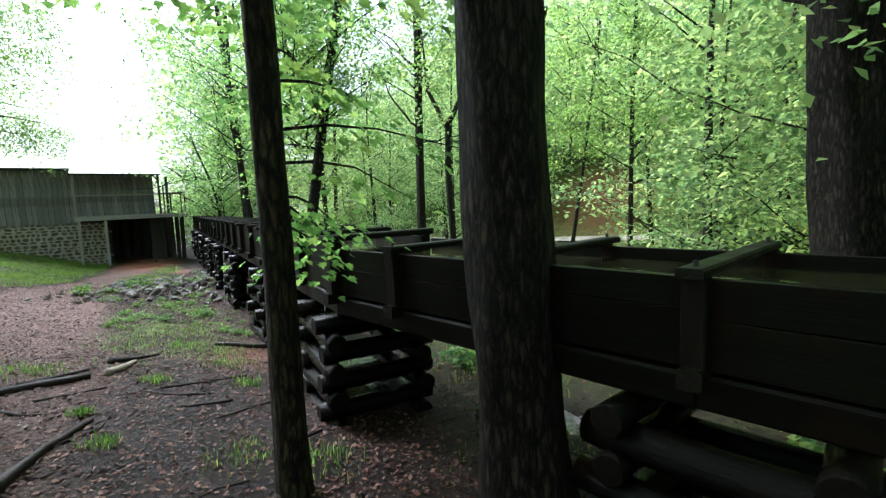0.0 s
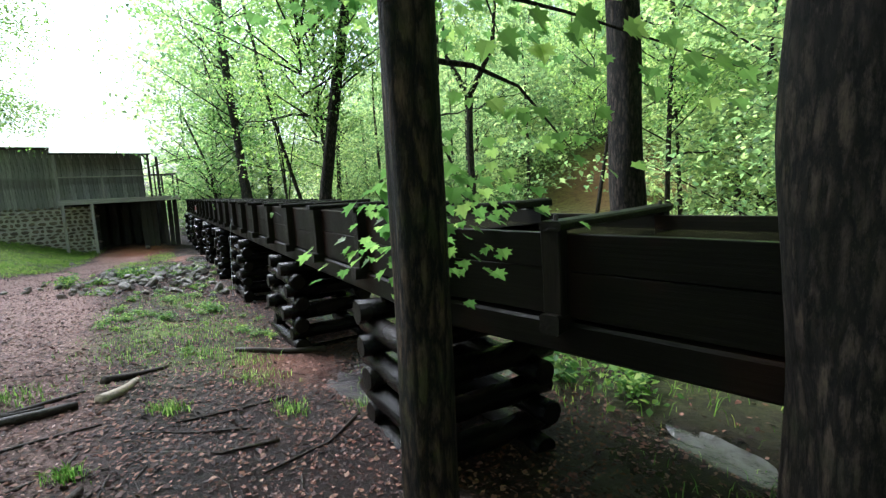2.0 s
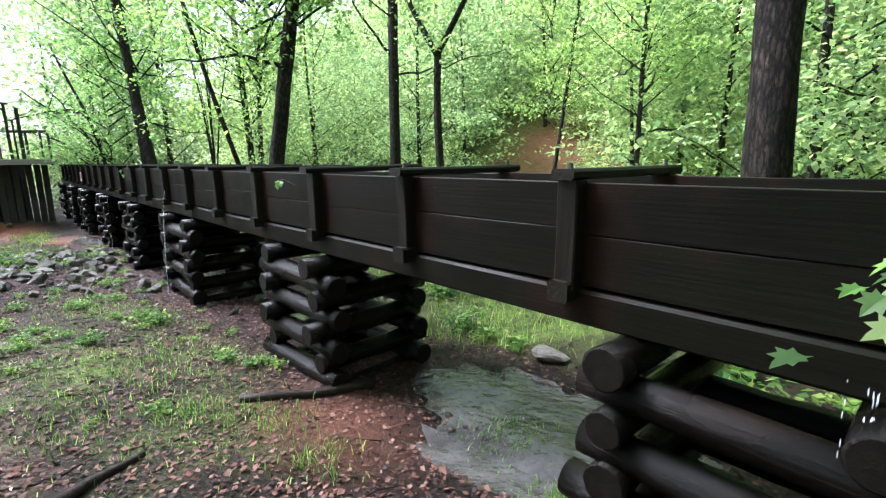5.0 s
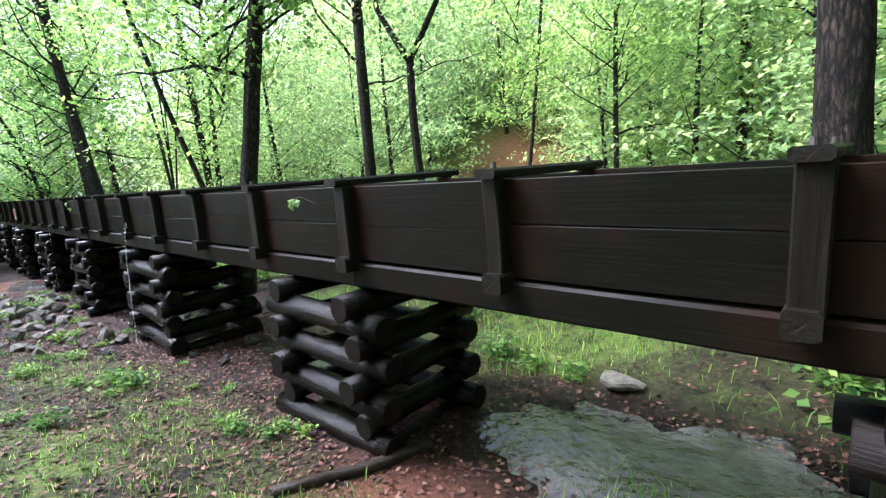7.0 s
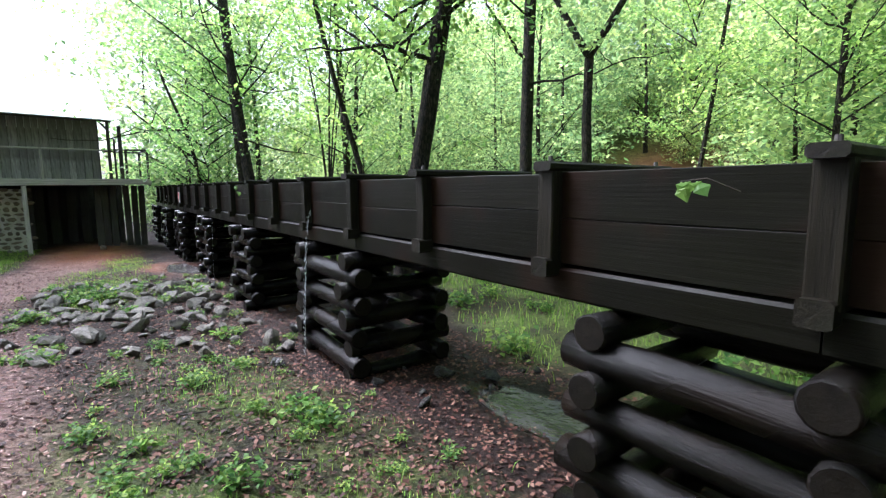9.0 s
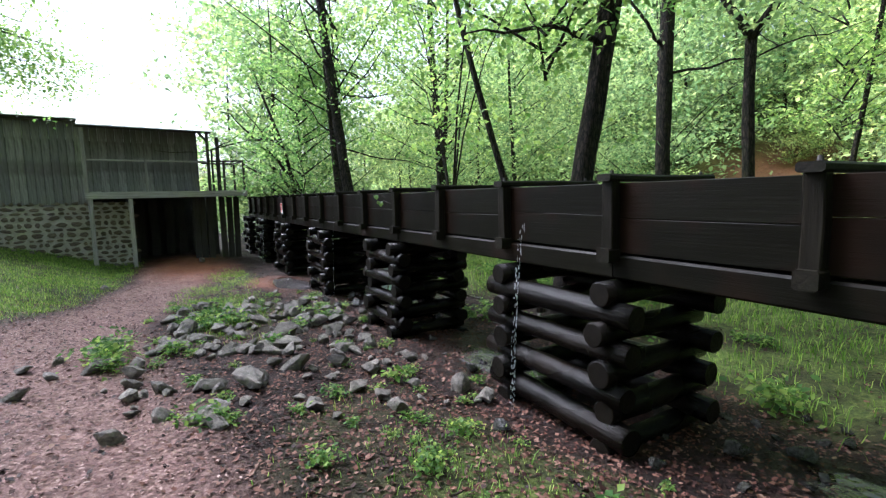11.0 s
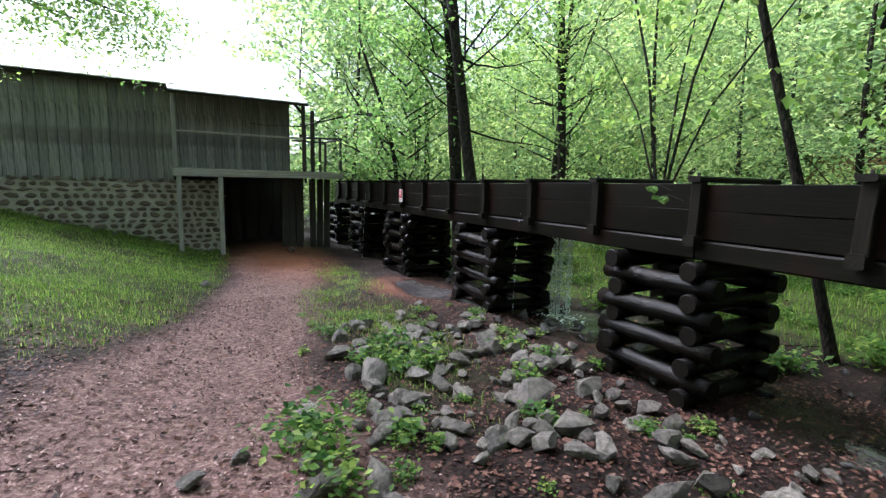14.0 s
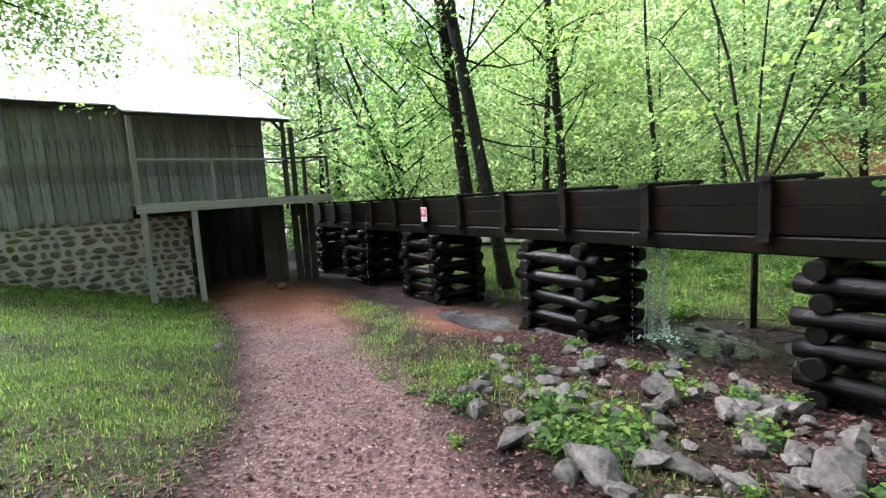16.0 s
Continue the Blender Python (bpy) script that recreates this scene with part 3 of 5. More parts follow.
def mill():
    b = thing("mill", MILL, "weathered board-sided mill on a rubble stone base", "building")
    r = random.Random(5)
    wy = 1.1
    # stone base
    bm = bmesh.new()
    bmesh.ops.create_cube(bm, size=1)
    bmesh.ops.scale(bm, vec=(9.0, 0.4, 2.9), verts=bm.verts)
    bmesh.ops.translate(bm, vec=(-3.45, wy + 0.23, 0.05), verts=bm.verts)
    stone_wall = part("stone_wall", bm, MORTAR, b, "rubble stone base wall with pale mortar joints")
    # boards above the stone
    boards = [beam_mesh("board", 3.0, 0.215, 0.028, MILL_BOARD, 0.004, 0.003, 60 + i) for i in range(6)]
    x = -8.0
    while x < -0.1:
        w = r.uniform(0.16, 0.25)
        z0 = 1.45 + r.uniform(-0.03, 0.03)
        o = link_mesh("board", boards[r.randrange(6)], b)
        o.matrix_basis = Matrix.Translation((x + w / 2, wy + r.uniform(-0.008, 0.008), z0)) @ pose(0, 0, 0, 0, -90, 0) @ pose(0, 0, 0, 90, 0, 0) @ Matrix.Diagonal((0.87, w / 0.225, 1, 1))
        x += w
    x = -0.1
    while x < 3.12:
        w = min(r.uniform(0.16, 0.25), 3.14 - x)
        if w < 0.03:
            break
        o = link_mesh("board", boards[r.randrange(6)], b)
        o.matrix_basis = Matrix.Translation((x + w / 2, wy + 0.03 + r.uniform(-0.008, 0.008), 1.7 + r.uniform(-0.03, 0.03))) @ pose(0, 0, 0, 0, -90, 0) @ pose(0, 0, 0, 90, 0, 0) @ Matrix.Diagonal((0.74, w / 0.225, 1, 1))
        x += w
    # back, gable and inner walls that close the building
    # inner walls and boards are added, all dark, to fill the opening below deck
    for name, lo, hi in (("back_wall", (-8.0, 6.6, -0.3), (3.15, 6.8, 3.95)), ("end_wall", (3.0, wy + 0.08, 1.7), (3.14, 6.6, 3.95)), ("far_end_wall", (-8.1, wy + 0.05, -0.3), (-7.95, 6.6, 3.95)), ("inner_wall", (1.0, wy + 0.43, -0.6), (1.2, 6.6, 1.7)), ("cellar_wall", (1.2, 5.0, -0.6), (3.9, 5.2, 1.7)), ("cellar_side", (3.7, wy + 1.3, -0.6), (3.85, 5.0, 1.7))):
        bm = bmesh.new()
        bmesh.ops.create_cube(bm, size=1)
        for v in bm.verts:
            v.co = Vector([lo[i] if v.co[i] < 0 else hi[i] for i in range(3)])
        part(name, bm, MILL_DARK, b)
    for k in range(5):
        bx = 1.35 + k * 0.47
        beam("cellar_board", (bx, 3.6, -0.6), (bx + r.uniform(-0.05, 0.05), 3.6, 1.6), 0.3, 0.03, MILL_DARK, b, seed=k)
    for k in range(7):
        bx = 2.95 + k * 0.22
        if k == 3:
            continue
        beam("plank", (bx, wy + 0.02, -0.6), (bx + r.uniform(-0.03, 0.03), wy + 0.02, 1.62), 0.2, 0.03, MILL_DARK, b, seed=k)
    # upper floor, deck, posts and rails
    bm = bmesh.new()
    bmesh.ops.create_cube(bm, size=1)
    for v in bm.verts:
        v.co = Vector([((1.2, wy, 1.62), (3.0, 6.6, 1.7))[v.co[i] > 0][i] for i in range(3)])
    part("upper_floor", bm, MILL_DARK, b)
    beam("deck_edge_beam", (-0.1, 0.0, 1.69), (4.45, 0.0, 1.74), 0.12, 0.19, MILL_TIMBER, b, label="pale grey deck edge beam")
    beam("deck_end_beam", (4.4, 0.06, 1.74), (4.4, 1.6, 1.74), 0.1, 0.17, MILL_TIMBER, b)
    for k in range(30):
        dx = -0.05 + k * 0.15
        beam("deck_board", (dx, 0.03, 1.8), (dx, 1.08 if dx < 3.1 else 1.65, 1.8), 0.14, 0.035, MILL_TIMBER, b, seed=k)
    for px in (0.02, 1.02):
        beam("deck_post", (px, 0.02, -0.7), (px, 0.02, 1.6), 0.12, 0.12, MILL_TIMBER, b, label="grey timber post under the deck")
    beam("porch_post", (-0.04, 0.0, 1.8), (-0.04, 0.0, 3.68), 0.1, 0.1, MILL_TIMBER, b)
    beam("rail_post", (1.5, 0.0, 1.8), (1.5, 0.0, 2.75), 0.07, 0.07, MILL_TIMBER, b)
    beam("porch_post", (3.3, 0.1, 1.8), (3.3, 0.1, 3.72), 0.09, 0.09, MILL_DARK, b)
    beam("corner_brace", (3.3, 0.1, 3.4), (3.05, 0.1, 3.68), 0.05, 0.07, MILL_DARK, b)
    for px, py, zt in ((4.38, 0.0, 2.82), (4.38, 1.55, 2.82), (3.75, 0.0, 2.8)):
        beam("rail_post", (px, py, 1.6), (px, py, zt), 0.07, 0.07, MILL_DARK, b)
    beam("tall_post", (3.68, 0.55, 1.3), (3.68, 0.55, 3.6), 0.11, 0.11, MILL_DARK, b, label="tall dark gate post beside the deck")
    beam("gate_post", (3.55, 0.9, 1.5), (3.55, 0.9, 3.2), 0.06, 0.06, MILL_DARK, b)
    beam("hand_rail", (-0.04, -0.01, 2.72), (3.25, -0.01, 2.74), 0.05, 0.05, MILL_TIMBER, b)
    beam("hand_rail", (3.25, 0.0, 2.76), (4.38, 0.0, 2.8), 0.06, 0.05, MILL_DARK, b)
    beam("hand_rail", (4.38, 0.0, 2.8), (4.38, 1.55, 2.8), 0.06, 0.05, MILL_DARK, b)
    beam("hand_rail", (3.3, 1.55, 2.8), (4.38, 1.55, 2.8), 0.06, 0.05, MILL_DARK, b)
    # roof sheets, pitched back from the eaves
    def slope(name, x0, x1, y0, z0, y1, z1):
        vs, fs = [], []
        n = int((x1 - x0) / 0.1)
        for i in range(n + 1):
            xx = x0 + (x1 - x0) * i / n
            rib = 0.006 if i % 4 == 0 else 0.0
            for yy, zz in ((y0, z0), (y1, z1)):
                vs.append((xx, yy, zz + rib))
                vs.append((xx, yy, zz + rib - 0.03))
        for i in range(n):
            a, c = 4 * i, 4 * i + 4
            fs += [(a, c, c + 2, a + 2), (a + 1, a + 3, c + 3, c + 1), (a, a + 1, c + 1, c), (a + 2, c + 2, c + 3, a + 3)]
        fs += [(0, 2, 3, 1), (4 * n, 4 * n + 1, 4 * n + 3, 4 * n + 2)]
        link_mesh(name, mesh_from(name, vs, fs, ROOF), b)
    slope("roof", -8.4, 3.5, 0.85, 4.0, 4.0, 5.6)
    slope("roof", -8.4, 3.5, 7.0, 4.0, 4.004, 5.6)
    slope("porch_roof", -0.15, 3.45, -0.2, 3.7, 0.92, 4.0)
    beam("eave_board", (-8.3, 0.95, 3.95), (-0.2, 0.95, 3.95), 0.04, 0.12, MILL_DARK, b)
    beam("eave_board", (-0.2, -0.1, 3.67), (3.4, -0.1, 3.67), 0.04, 0.1, MILL_DARK, b)
    # gable infill
    vs = [(3.08, wy, 3.9), (3.08, 6.8, 3.9), (3.08, 4.0, 5.54), (3.13, wy, 3.9), (3.13, 6.8, 3.9), (3.13, 4.0, 5.54)]
    link_mesh("gable", mesh_from("gable", vs, [(0, 1, 2), (5, 4, 3), (0, 3, 4, 1), (1, 4, 5, 2), (2, 5, 3, 0)], MILL_BOARD), b)
    # stones laid in rough courses, proud of the mortar
    stones = []
    for k in range(9):
        rr = random.Random(300 + k)
        n = rr.choice((5, 6, 6, 7))
        ring = [(math.cos(2 * math.pi * i / n + rr.uniform(-0.25, 0.25)) * rr.uniform(0.4, 0.52), math.sin(2 * math.pi * i / n + rr.uniform(-0.25, 0.25)) * rr.uniform(0.4, 0.52)) for i in range(n)]
        vs = [(px, 0.02, pz) for px, pz in ring] + [(px * 0.97, -0.03, pz * 0.97) for px, pz in ring] + [(px * 0.72, -0.05 + rr.uniform(-0.012, 0.012), pz * 0.72) for px, pz in ring]
        fs = [(i, (i + 1) % n, n + (i + 1) % n, n + i) for i in range(n)] + [(n + i, n + (i + 1) % n, 2 * n + (i + 1) % n, 2 * n + i) for i in range(n)] + [tuple(range(2 * n, 3 * n))]
        stones.append(mesh_from("stone", vs, fs, WALL_STONE))
    z, count = -0.6, 0
    spare = []
    while z < 1.42:
        hh = r.uniform(0.09, 0.19)
        x = -7.9 + r.uniform(0, 0.1)
        while x < 1.0:
            w = r.uniform(0.11, 0.4)
            m = Matrix.Translation((x + w / 2, wy + 0.03, z + hh / 2 + r.uniform(-0.015, 0.015))) @ pose(0, 0, 0, 0, r.uniform(-12, 12), 0) @ Matrix.Diagonal((w * 0.96, 1.0, hh * 0.98, 1))
            me = stones[r.randrange(9)]
            if x > -3.9 and count < 300 and z > -0.45:
                link_mesh("stone", me, stone_wall, m)
                count += 1
            else:
                spare.append((me, m))
            x += w + 0.02
        z += hh + 0.018
    vs, fs = [], []
    for me, m in spare:
        o = len(vs)
        vs += [m @ v.co for v in me.vertices]
        fs += [tuple(o + i for i in p.vertices) for p in me.polygons]
    o = link_mesh("stones", mesh_from("stones", vs, fs, WALL_STONE), stone_wall)
    tagged(o, kind="stuff")


mill()


# ---------- trees ----------
def leaf_cloud(centers, spread, per, size, seed, flat=0.55, droop=0.2):
    """Folded, pointed leaves scattered round twig ends; two triangles each side of the midrib."""
    g = np.random.default_rng(seed)
    c = np.repeat(np.asarray(centers, float), per, axis=0)
    n = len(c)
    p = c + g.normal(0, 1, (n, 3)) * np.asarray(spread)
    az = g.uniform(0, 2 * np.pi, n)
    el = g.normal(-droop, flat, n)
    x = np.stack([np.cos(az) * np.cos(el), np.sin(az) * np.cos(el), np.sin(el)], 1)
    side = np.stack([-np.sin(az), np.cos(az), g.normal(0, 0.45, n)], 1)
    side /= np.linalg.norm(side, axis=1, keepdims=True)
    up = np.cross(x, side)
    s = size * g.uniform(0.6, 1.3, n)[:, None]
    v0, v2 = p, p + x * s
    v1 = p + x * s * 0.45 + side * s * 0.34 + up * s * 0.1
    v3 = p + x * s * 0.45 - side * s * 0.34 + up * s * 0.1
    co = np.stack([v0, v1, v2, v3], 1).reshape(-1, 3)
    i = np.arange(n) * 4
    f = np.concatenate([np.stack([i, i + 1, i + 2], 1), np.stack([i, i + 2, i + 3], 1)])
    return co, f


def np_mesh(name, co, tris, mat):
    me = bpy.data.meshes.new(name)
    nv, nf = len(co), len(tris)
    me.vertices.add(nv)
    me.vertices.foreach_set("co", np.asarray(co, np.float32).ravel())
    me.loops.add(nf * 3)
    me.loops.foreach_set("vertex_index", np.asarray(tris, np.int32).ravel())
    me.polygons.add(nf)
    me.polygons.foreach_set("loop_start", np.arange(0, nf * 3, 3, dtype=np.int32))
    me.materials.append(mat)
    me.update()
    me.validate()
    return me


def crown_centers(seed, h0, h1, radius, layers, per_layer):
    """Twig ends on tiered, spreading sprays, like the flat foliage of young beech and maple."""
    g = np.random.default_rng(seed)
    out, limbs = [], []
    for k in range(layers):
        z = h0 + (h1 - h0) * (k + g.uniform(0, 0.8)) / layers
        t = (z - h0) / (h1 - h0)
        rad = radius * (0.55 + 0.6 * math.sin(math.pi * min(1, 0.25 + 0.75 * t))) * g.uniform(0.6, 1.15)
        az = g.uniform(0, 2 * math.pi)
        tip = np.array([math.cos(az) * rad, math.sin(az) * rad, z + g.uniform(-0.1, 0.35) * rad])
        root = np.array([0, 0, max(0.5, z - rad * 0.5)])
        limbs.append((root, tip))
        for _ in range(per_layer):
            s = g.uniform(0.3, 1.08)
            q = root + (tip - root) * s
            out.append(q + g.normal(0, 1, 3) * np.array([rad * 0.22, rad * 0.22, 0.16]))
    return np.array(out), limbs


def limb_mesh(name, limbs, r, mat, seed):
    vs, fs = [], []
    rnd = random.Random(seed)
    for root, tip in limbs:
        root, tip = Vector(root), Vector(tip)
        mid = (root + tip) / 2 + Vector((rnd.uniform(-0.2, 0.2), rnd.uniform(-0.2, 0.2), rnd.uniform(-0.1, 0.25)))
        a, b = tube([root, (root + mid) / 2, mid, (mid + tip) / 2 + Vector((0, 0, 0.05)), tip], [r, r * 0.8, r * 0.6, r * 0.4, r * 0.15], 6, 0, seed)
        o = len(vs)
        vs += a
        fs += [tuple(o + i for i in f) for f in b]
    return smooth(mesh_from(name, vs, fs, mat))


def trunk_mesh(name, h, r0, r1, lean, mat, seed, sides=14, wiggle=0.1, flare=1.35, fork=0.0):
    rnd = random.Random(seed)
    n = max(8, int(h / (0.12 if sides >= 28 else 0.35)))
    pts, rad = [], []
    ph = rnd.uniform(0, 6)
    for i in range(n + 1):
        t = i / n
        pts.append((lean[0] * t + wiggle * math.sin(t * 5 + ph) * t, lean[1] * t + wiggle * math.cos(t * 4 + ph) * t, h * t - 0.25))
        rr = r0 + (r1 - r0) * t
        rad.append(rr * (1 + (flare - 1) * math.exp(-t * h / 0.3)))
    vs, fs = tube(pts, rad, sides, 0.16, seed, lobes=0.03)
    return smooth(mesh_from(name, vs, fs, mat)), pts


# crown kinds shared by the forest's trees
FOREST = []
for k in range(7):
    cc, lb = crown_centers(500 + k, 1.2, 9.5, 2.6, 26, 13)
    co, f = leaf_cloud(cc, (0.34, 0.34, 0.09), 24, 0.112, 600 + k)
    co2, f2 = leaf_cloud(cc, (0.32, 0.32, 0.1), 10, 0.2, 630 + k)
    FOREST.append((np_mesh("crown", co, f, LEAF_HAZED), np_mesh("crown", co2, f2, LEAF_HAZED), limb_mesh("limb", lb[::2], 0.02, BARK_FAR, k), trunk_mesh("trunk", 8.8, 0.1, 0.015, (0.4 * math.sin(k), 0.4 * math.cos(k), 0), BARK_FAR, 700 + k, 10)[0]))
SHRUBS = []
for k in range(5):
    cc, lb = crown_centers(550 + k, 0.3, 3.2, 1.5, 18, 9)
    co, f = leaf_cloud(cc, (0.22, 0.22, 0.08), 12, 0.13, 650 + k)
    SHRUBS.append((np_mesh("crown", co, f, LEAF_HAZED), limb_mesh("stem", lb, 0.018, BARK_FAR, k + 20)))


def forest_tree(u, v, k, s, turn, coarse=False):
    t = thing("forest_tree", Matrix.Translation(at(u, v, float(height(u, v)))) @ pose(0, 0, 0, 0, 0, turn) @ Matrix.Diagonal((s, s, s, 1)), "young broadleaf tree with fresh light-green spring leaves", "tree", "trees of the wooded slope")
    near_crown, far_crown, limb, trunk = FOREST[k]
    link_mesh("crown", near_crown if v > -15 and u < 34 and not coarse else far_crown, t)
    link_mesh("limb", limb, t)
    link_mesh("trunk", trunk, t)


def shrub(u, v, k, s, turn):
    t = thing("sapling", Matrix.Translation(at(u, v, float(height(u, v)))) @ pose(0, 0, 0, 0, 0, turn) @ Matrix.Diagonal((s, s, s, 1)), "leafy green understory sapling", "sapling", "saplings of the wooded slope")
    link_mesh("crown", SHRUBS[k][0], t)
    tagged(link_mesh("stem", SHRUBS[k][1], t), kind="stuff")


rw = random.Random(11)
placed = []
tries = 0
while len(placed) < 112 and tries < 5000:
    tries += 1
    u, v = rw.uniform(-14, 62), rw.uniform(-46, -7.5)
    if u > 26 and v > -9 or (u > 18 and abs(v - float(np.interp(u, [16, 22, 30, 40, 70], [-28, -22, -17, -14, -14])) - 4) < 2.6):
        continue
    if abs((u - 8) * 22 + (v + 3) * 16) / 27.2 < 3.7 and -27 < v < -7:
        continue
    if all((u - a) ** 2 + (v - b) ** 2 > 7.5 for a, b in placed):
        placed.append((u, v))
        far = min(1.0, (-v - 7) / 30)
        forest_tree(u, v, rw.randrange(7), rw.uniform(0.85, 1.25) + 0.35 * far, rw.uniform(0, 360))
count = 0
while count < 80:
    u, v = rw.uniform(-6, 60), rw.uniform(-40, -6.5)
    if u < 16 and v > -8 or (abs((u - 8) * 22 + (v + 3) * 16) / 27.2 < 2.4 and -27 < v < -8) or (u > 18 and abs(v - float(np.interp(u, [16, 22, 30, 40, 70], [-28, -22, -17, -14, -14])) - 5) < 4.0):
        continue
    shrub(u, v, rw.randrange(5), rw.uniform(0.6, 1.3), rw.uniform(0, 360))
    count += 1
for u, v, s in ((34.5, -2.6, 0.9), (36.0, -1.6, 1.0), (37.5, -4.5, 1.1), (34.0, -5.5, 0.8), (39.5, -3.0, 1.2), (42.0, -1.0, 1.3), (33.4, -4.0, 0.7)):
    shrub(u, v, rw.randrange(5), s, rw.uniform(0, 360))
# beyond the mill
for u, v, s in ((38, -4, 1.2), (41, -7, 1.4), (36, -7, 1.2), (46, -6, 1.6), (44, -2.8, 1.4), (34.5, -3.4, 1.35), (33.0, -6.4, 1.5), (27.2, -8.6, 1.4), (37.5, -5.6, 1.7), (41, -4, 1.7)):
    forest_tree(u, v, rw.randrange(7), s, rw.uniform(0, 360))


# woods added unseen across the path and behind its start to block low skylight
left = []
while len(left) < 26:
    u, v = rw.uniform(-16, 24), rw.uniform(-9, 26)
    if (v < 9.5 and u > -7) or any((u - a) ** 2 + (v - b) ** 2 < 9 for a, b in left) or (u > 18 and v < 13):
        continue
    left.append((u, v))
    forest_tree(u, v, rw.randrange(7), rw.uniform(0.9, 1.3), rw.uniform(0, 360), True)


def big_tree(name, u, v, h, r0, r1, lean, mat, label, seed, sides=24, wiggle=0.08, flare=1.5):
    t = thing(name, Matrix.Translation(at(u, v, float(height(u, v)))), label, "tree")
    me, pts = trunk_mesh("trunk", h, r0, r1, lean, mat, seed, sides, wiggle, flare)
    link_mesh("trunk", me, t)
    return t, pts


tree_a, _ = big_tree("tree", 4.33, -1.05, 9.0, 0.1, 0.075, (-0.06, 0.0, 0), BARK_MOSS, "slim mossy tree trunk beside the path", 1, 32, 0.03)
tree_b, _ = big_tree("tree", 3.42, -2.27, 11.0, 0.275, 0.18, (-0.45, 0.1, 0), BARK, "thick rough-barked tree trunk beside the flume", 2, 40)
tree_c, _ = big_tree("tree", 3.28, -6.61, 12.0, 0.36, 0.24, (-0.6, 0.3, 0), BARK, "thick dark tree trunk behind the flume", 3)
tree_d, _ = big_tree("tree", 6.72, -5.3, 12.0, 0.21, 0.15, (-0.3, 0.3, 0), BARK, "tall dark tree trunk behind the flume", 4)
tree_l, _ = big_tree("leaning_tree", 15.6, -3.9, 11.0, 0.175, 0.09, (1.8, 0.3, 0), BARK, "dark tree leaning over behind the flume", 5)
tree_m, _ = big_tree("tree", 17.56, -9.0, 13.0, 0.17, 0.12, (0.1, 0.2, 0), BARK_FAR, "straight dark tree trunk behind the flume", 6)
tree_y, _ = big_tree("forked_tree", 15.77, -9.34, 5.2, 0.12, 0.1, (-0.1, 0.1, 0), BARK_FAR, "dark tree forking into a Y", 7)
tree_ta, _ = big_tree("tree", 24.65, -3.75, 12.0, 0.17, 0.1, (-0.8, 1.0, 0), BARK_FAR, "dark twin tree trunk behind the flume", 8)
tree_tb, _ = big_tree("tree", 23.75, -3.9, 12.0, 0.16, 0.1, (-1.6, 1.2, 0), BARK_FAR, "dark leaning twin tree trunk behind the flume", 9)
tree_t, _ = big_tree("tree", 12.65, -14.91, 10.0, 0.09, 0.05, (0.2, 0.1, 0), BARK_FAR, "thin pale tree trunk in the flat beyond the flume", 10)

tree_n, _ = big_tree("leaning_tree", 16.4, -4.42, 9.0, 0.062, 0.03, (-2.3, 0.4, 0), BARK_FAR, "slender dark trunk leaning away from the flume", 12, wiggle=0.16)
tree_o, _ = big_tree("tree", 25.34, -7.57, 12.0, 0.14, 0.08, (-0.2, 0.3, 0), BARK_FAR, "wavy dark tree trunk behind the flume", 13, wiggle=0.2)
tree_p, _ = big_tree("tree", 17.01, -16.4, 11.0, 0.085, 0.05, (1.6, 0.2, 0), BARK_FAR, "thin pale trunk leaning on the wooded slope", 14)
tree_q, _ = big_tree("tree", 26.59, -2.95, 6.5, 0.09, 0.03, (-1.1, 0.3, 0), BARK_FAR, "small crooked dark tree behind the flume", 15, wiggle=0.3)
tree_r, _ = big_tree("tree", 10.3, -20.5, 12.0, 0.2, 0.12, (0.7, 0.3, 0), BARK_FAR, "dark tree trunk standing on the wooded slope", 16)

# crowns over the near trees, high above the path and the flume
for k, (t, h0, h1, rad) in enumerate(((tree_a, 4.6, 8.5, 2.6), (tree_b, 5.0, 11.0, 4.2), (tree_c, 5.5, 12.0, 4.2), (tree_d, 6.5, 12.0, 3.4), (tree_l, 6.0, 11.0, 3.0), (tree_m, 7.0, 13.0, 2.6), (tree_ta, 5.5, 14.0, 3.4), (tree_t, 4.0, 10.0, 2.0), (tree_n, 4.5, 9.0, 2.2), (tree_o, 4.0, 12.0, 2.6), (tree_p, 4.0, 11.0, 2.2), (tree_q, 2.6, 6.5, 2.0), (tree_r, 4.0, 12.0, 3.0))):
    cc, lb = crown_centers(800 + k, h0, h1, rad, 22, 11)
    co, f = leaf_cloud(cc, (0.35, 0.35, 0.12), 30, 0.125, 820 + k)
    link_mesh("crown", np_mesh("crown", co, f, LEAF), t)
    link_mesh("limb", limb_mesh("limb", lb, 0.028, BARK, 840 + k), t)

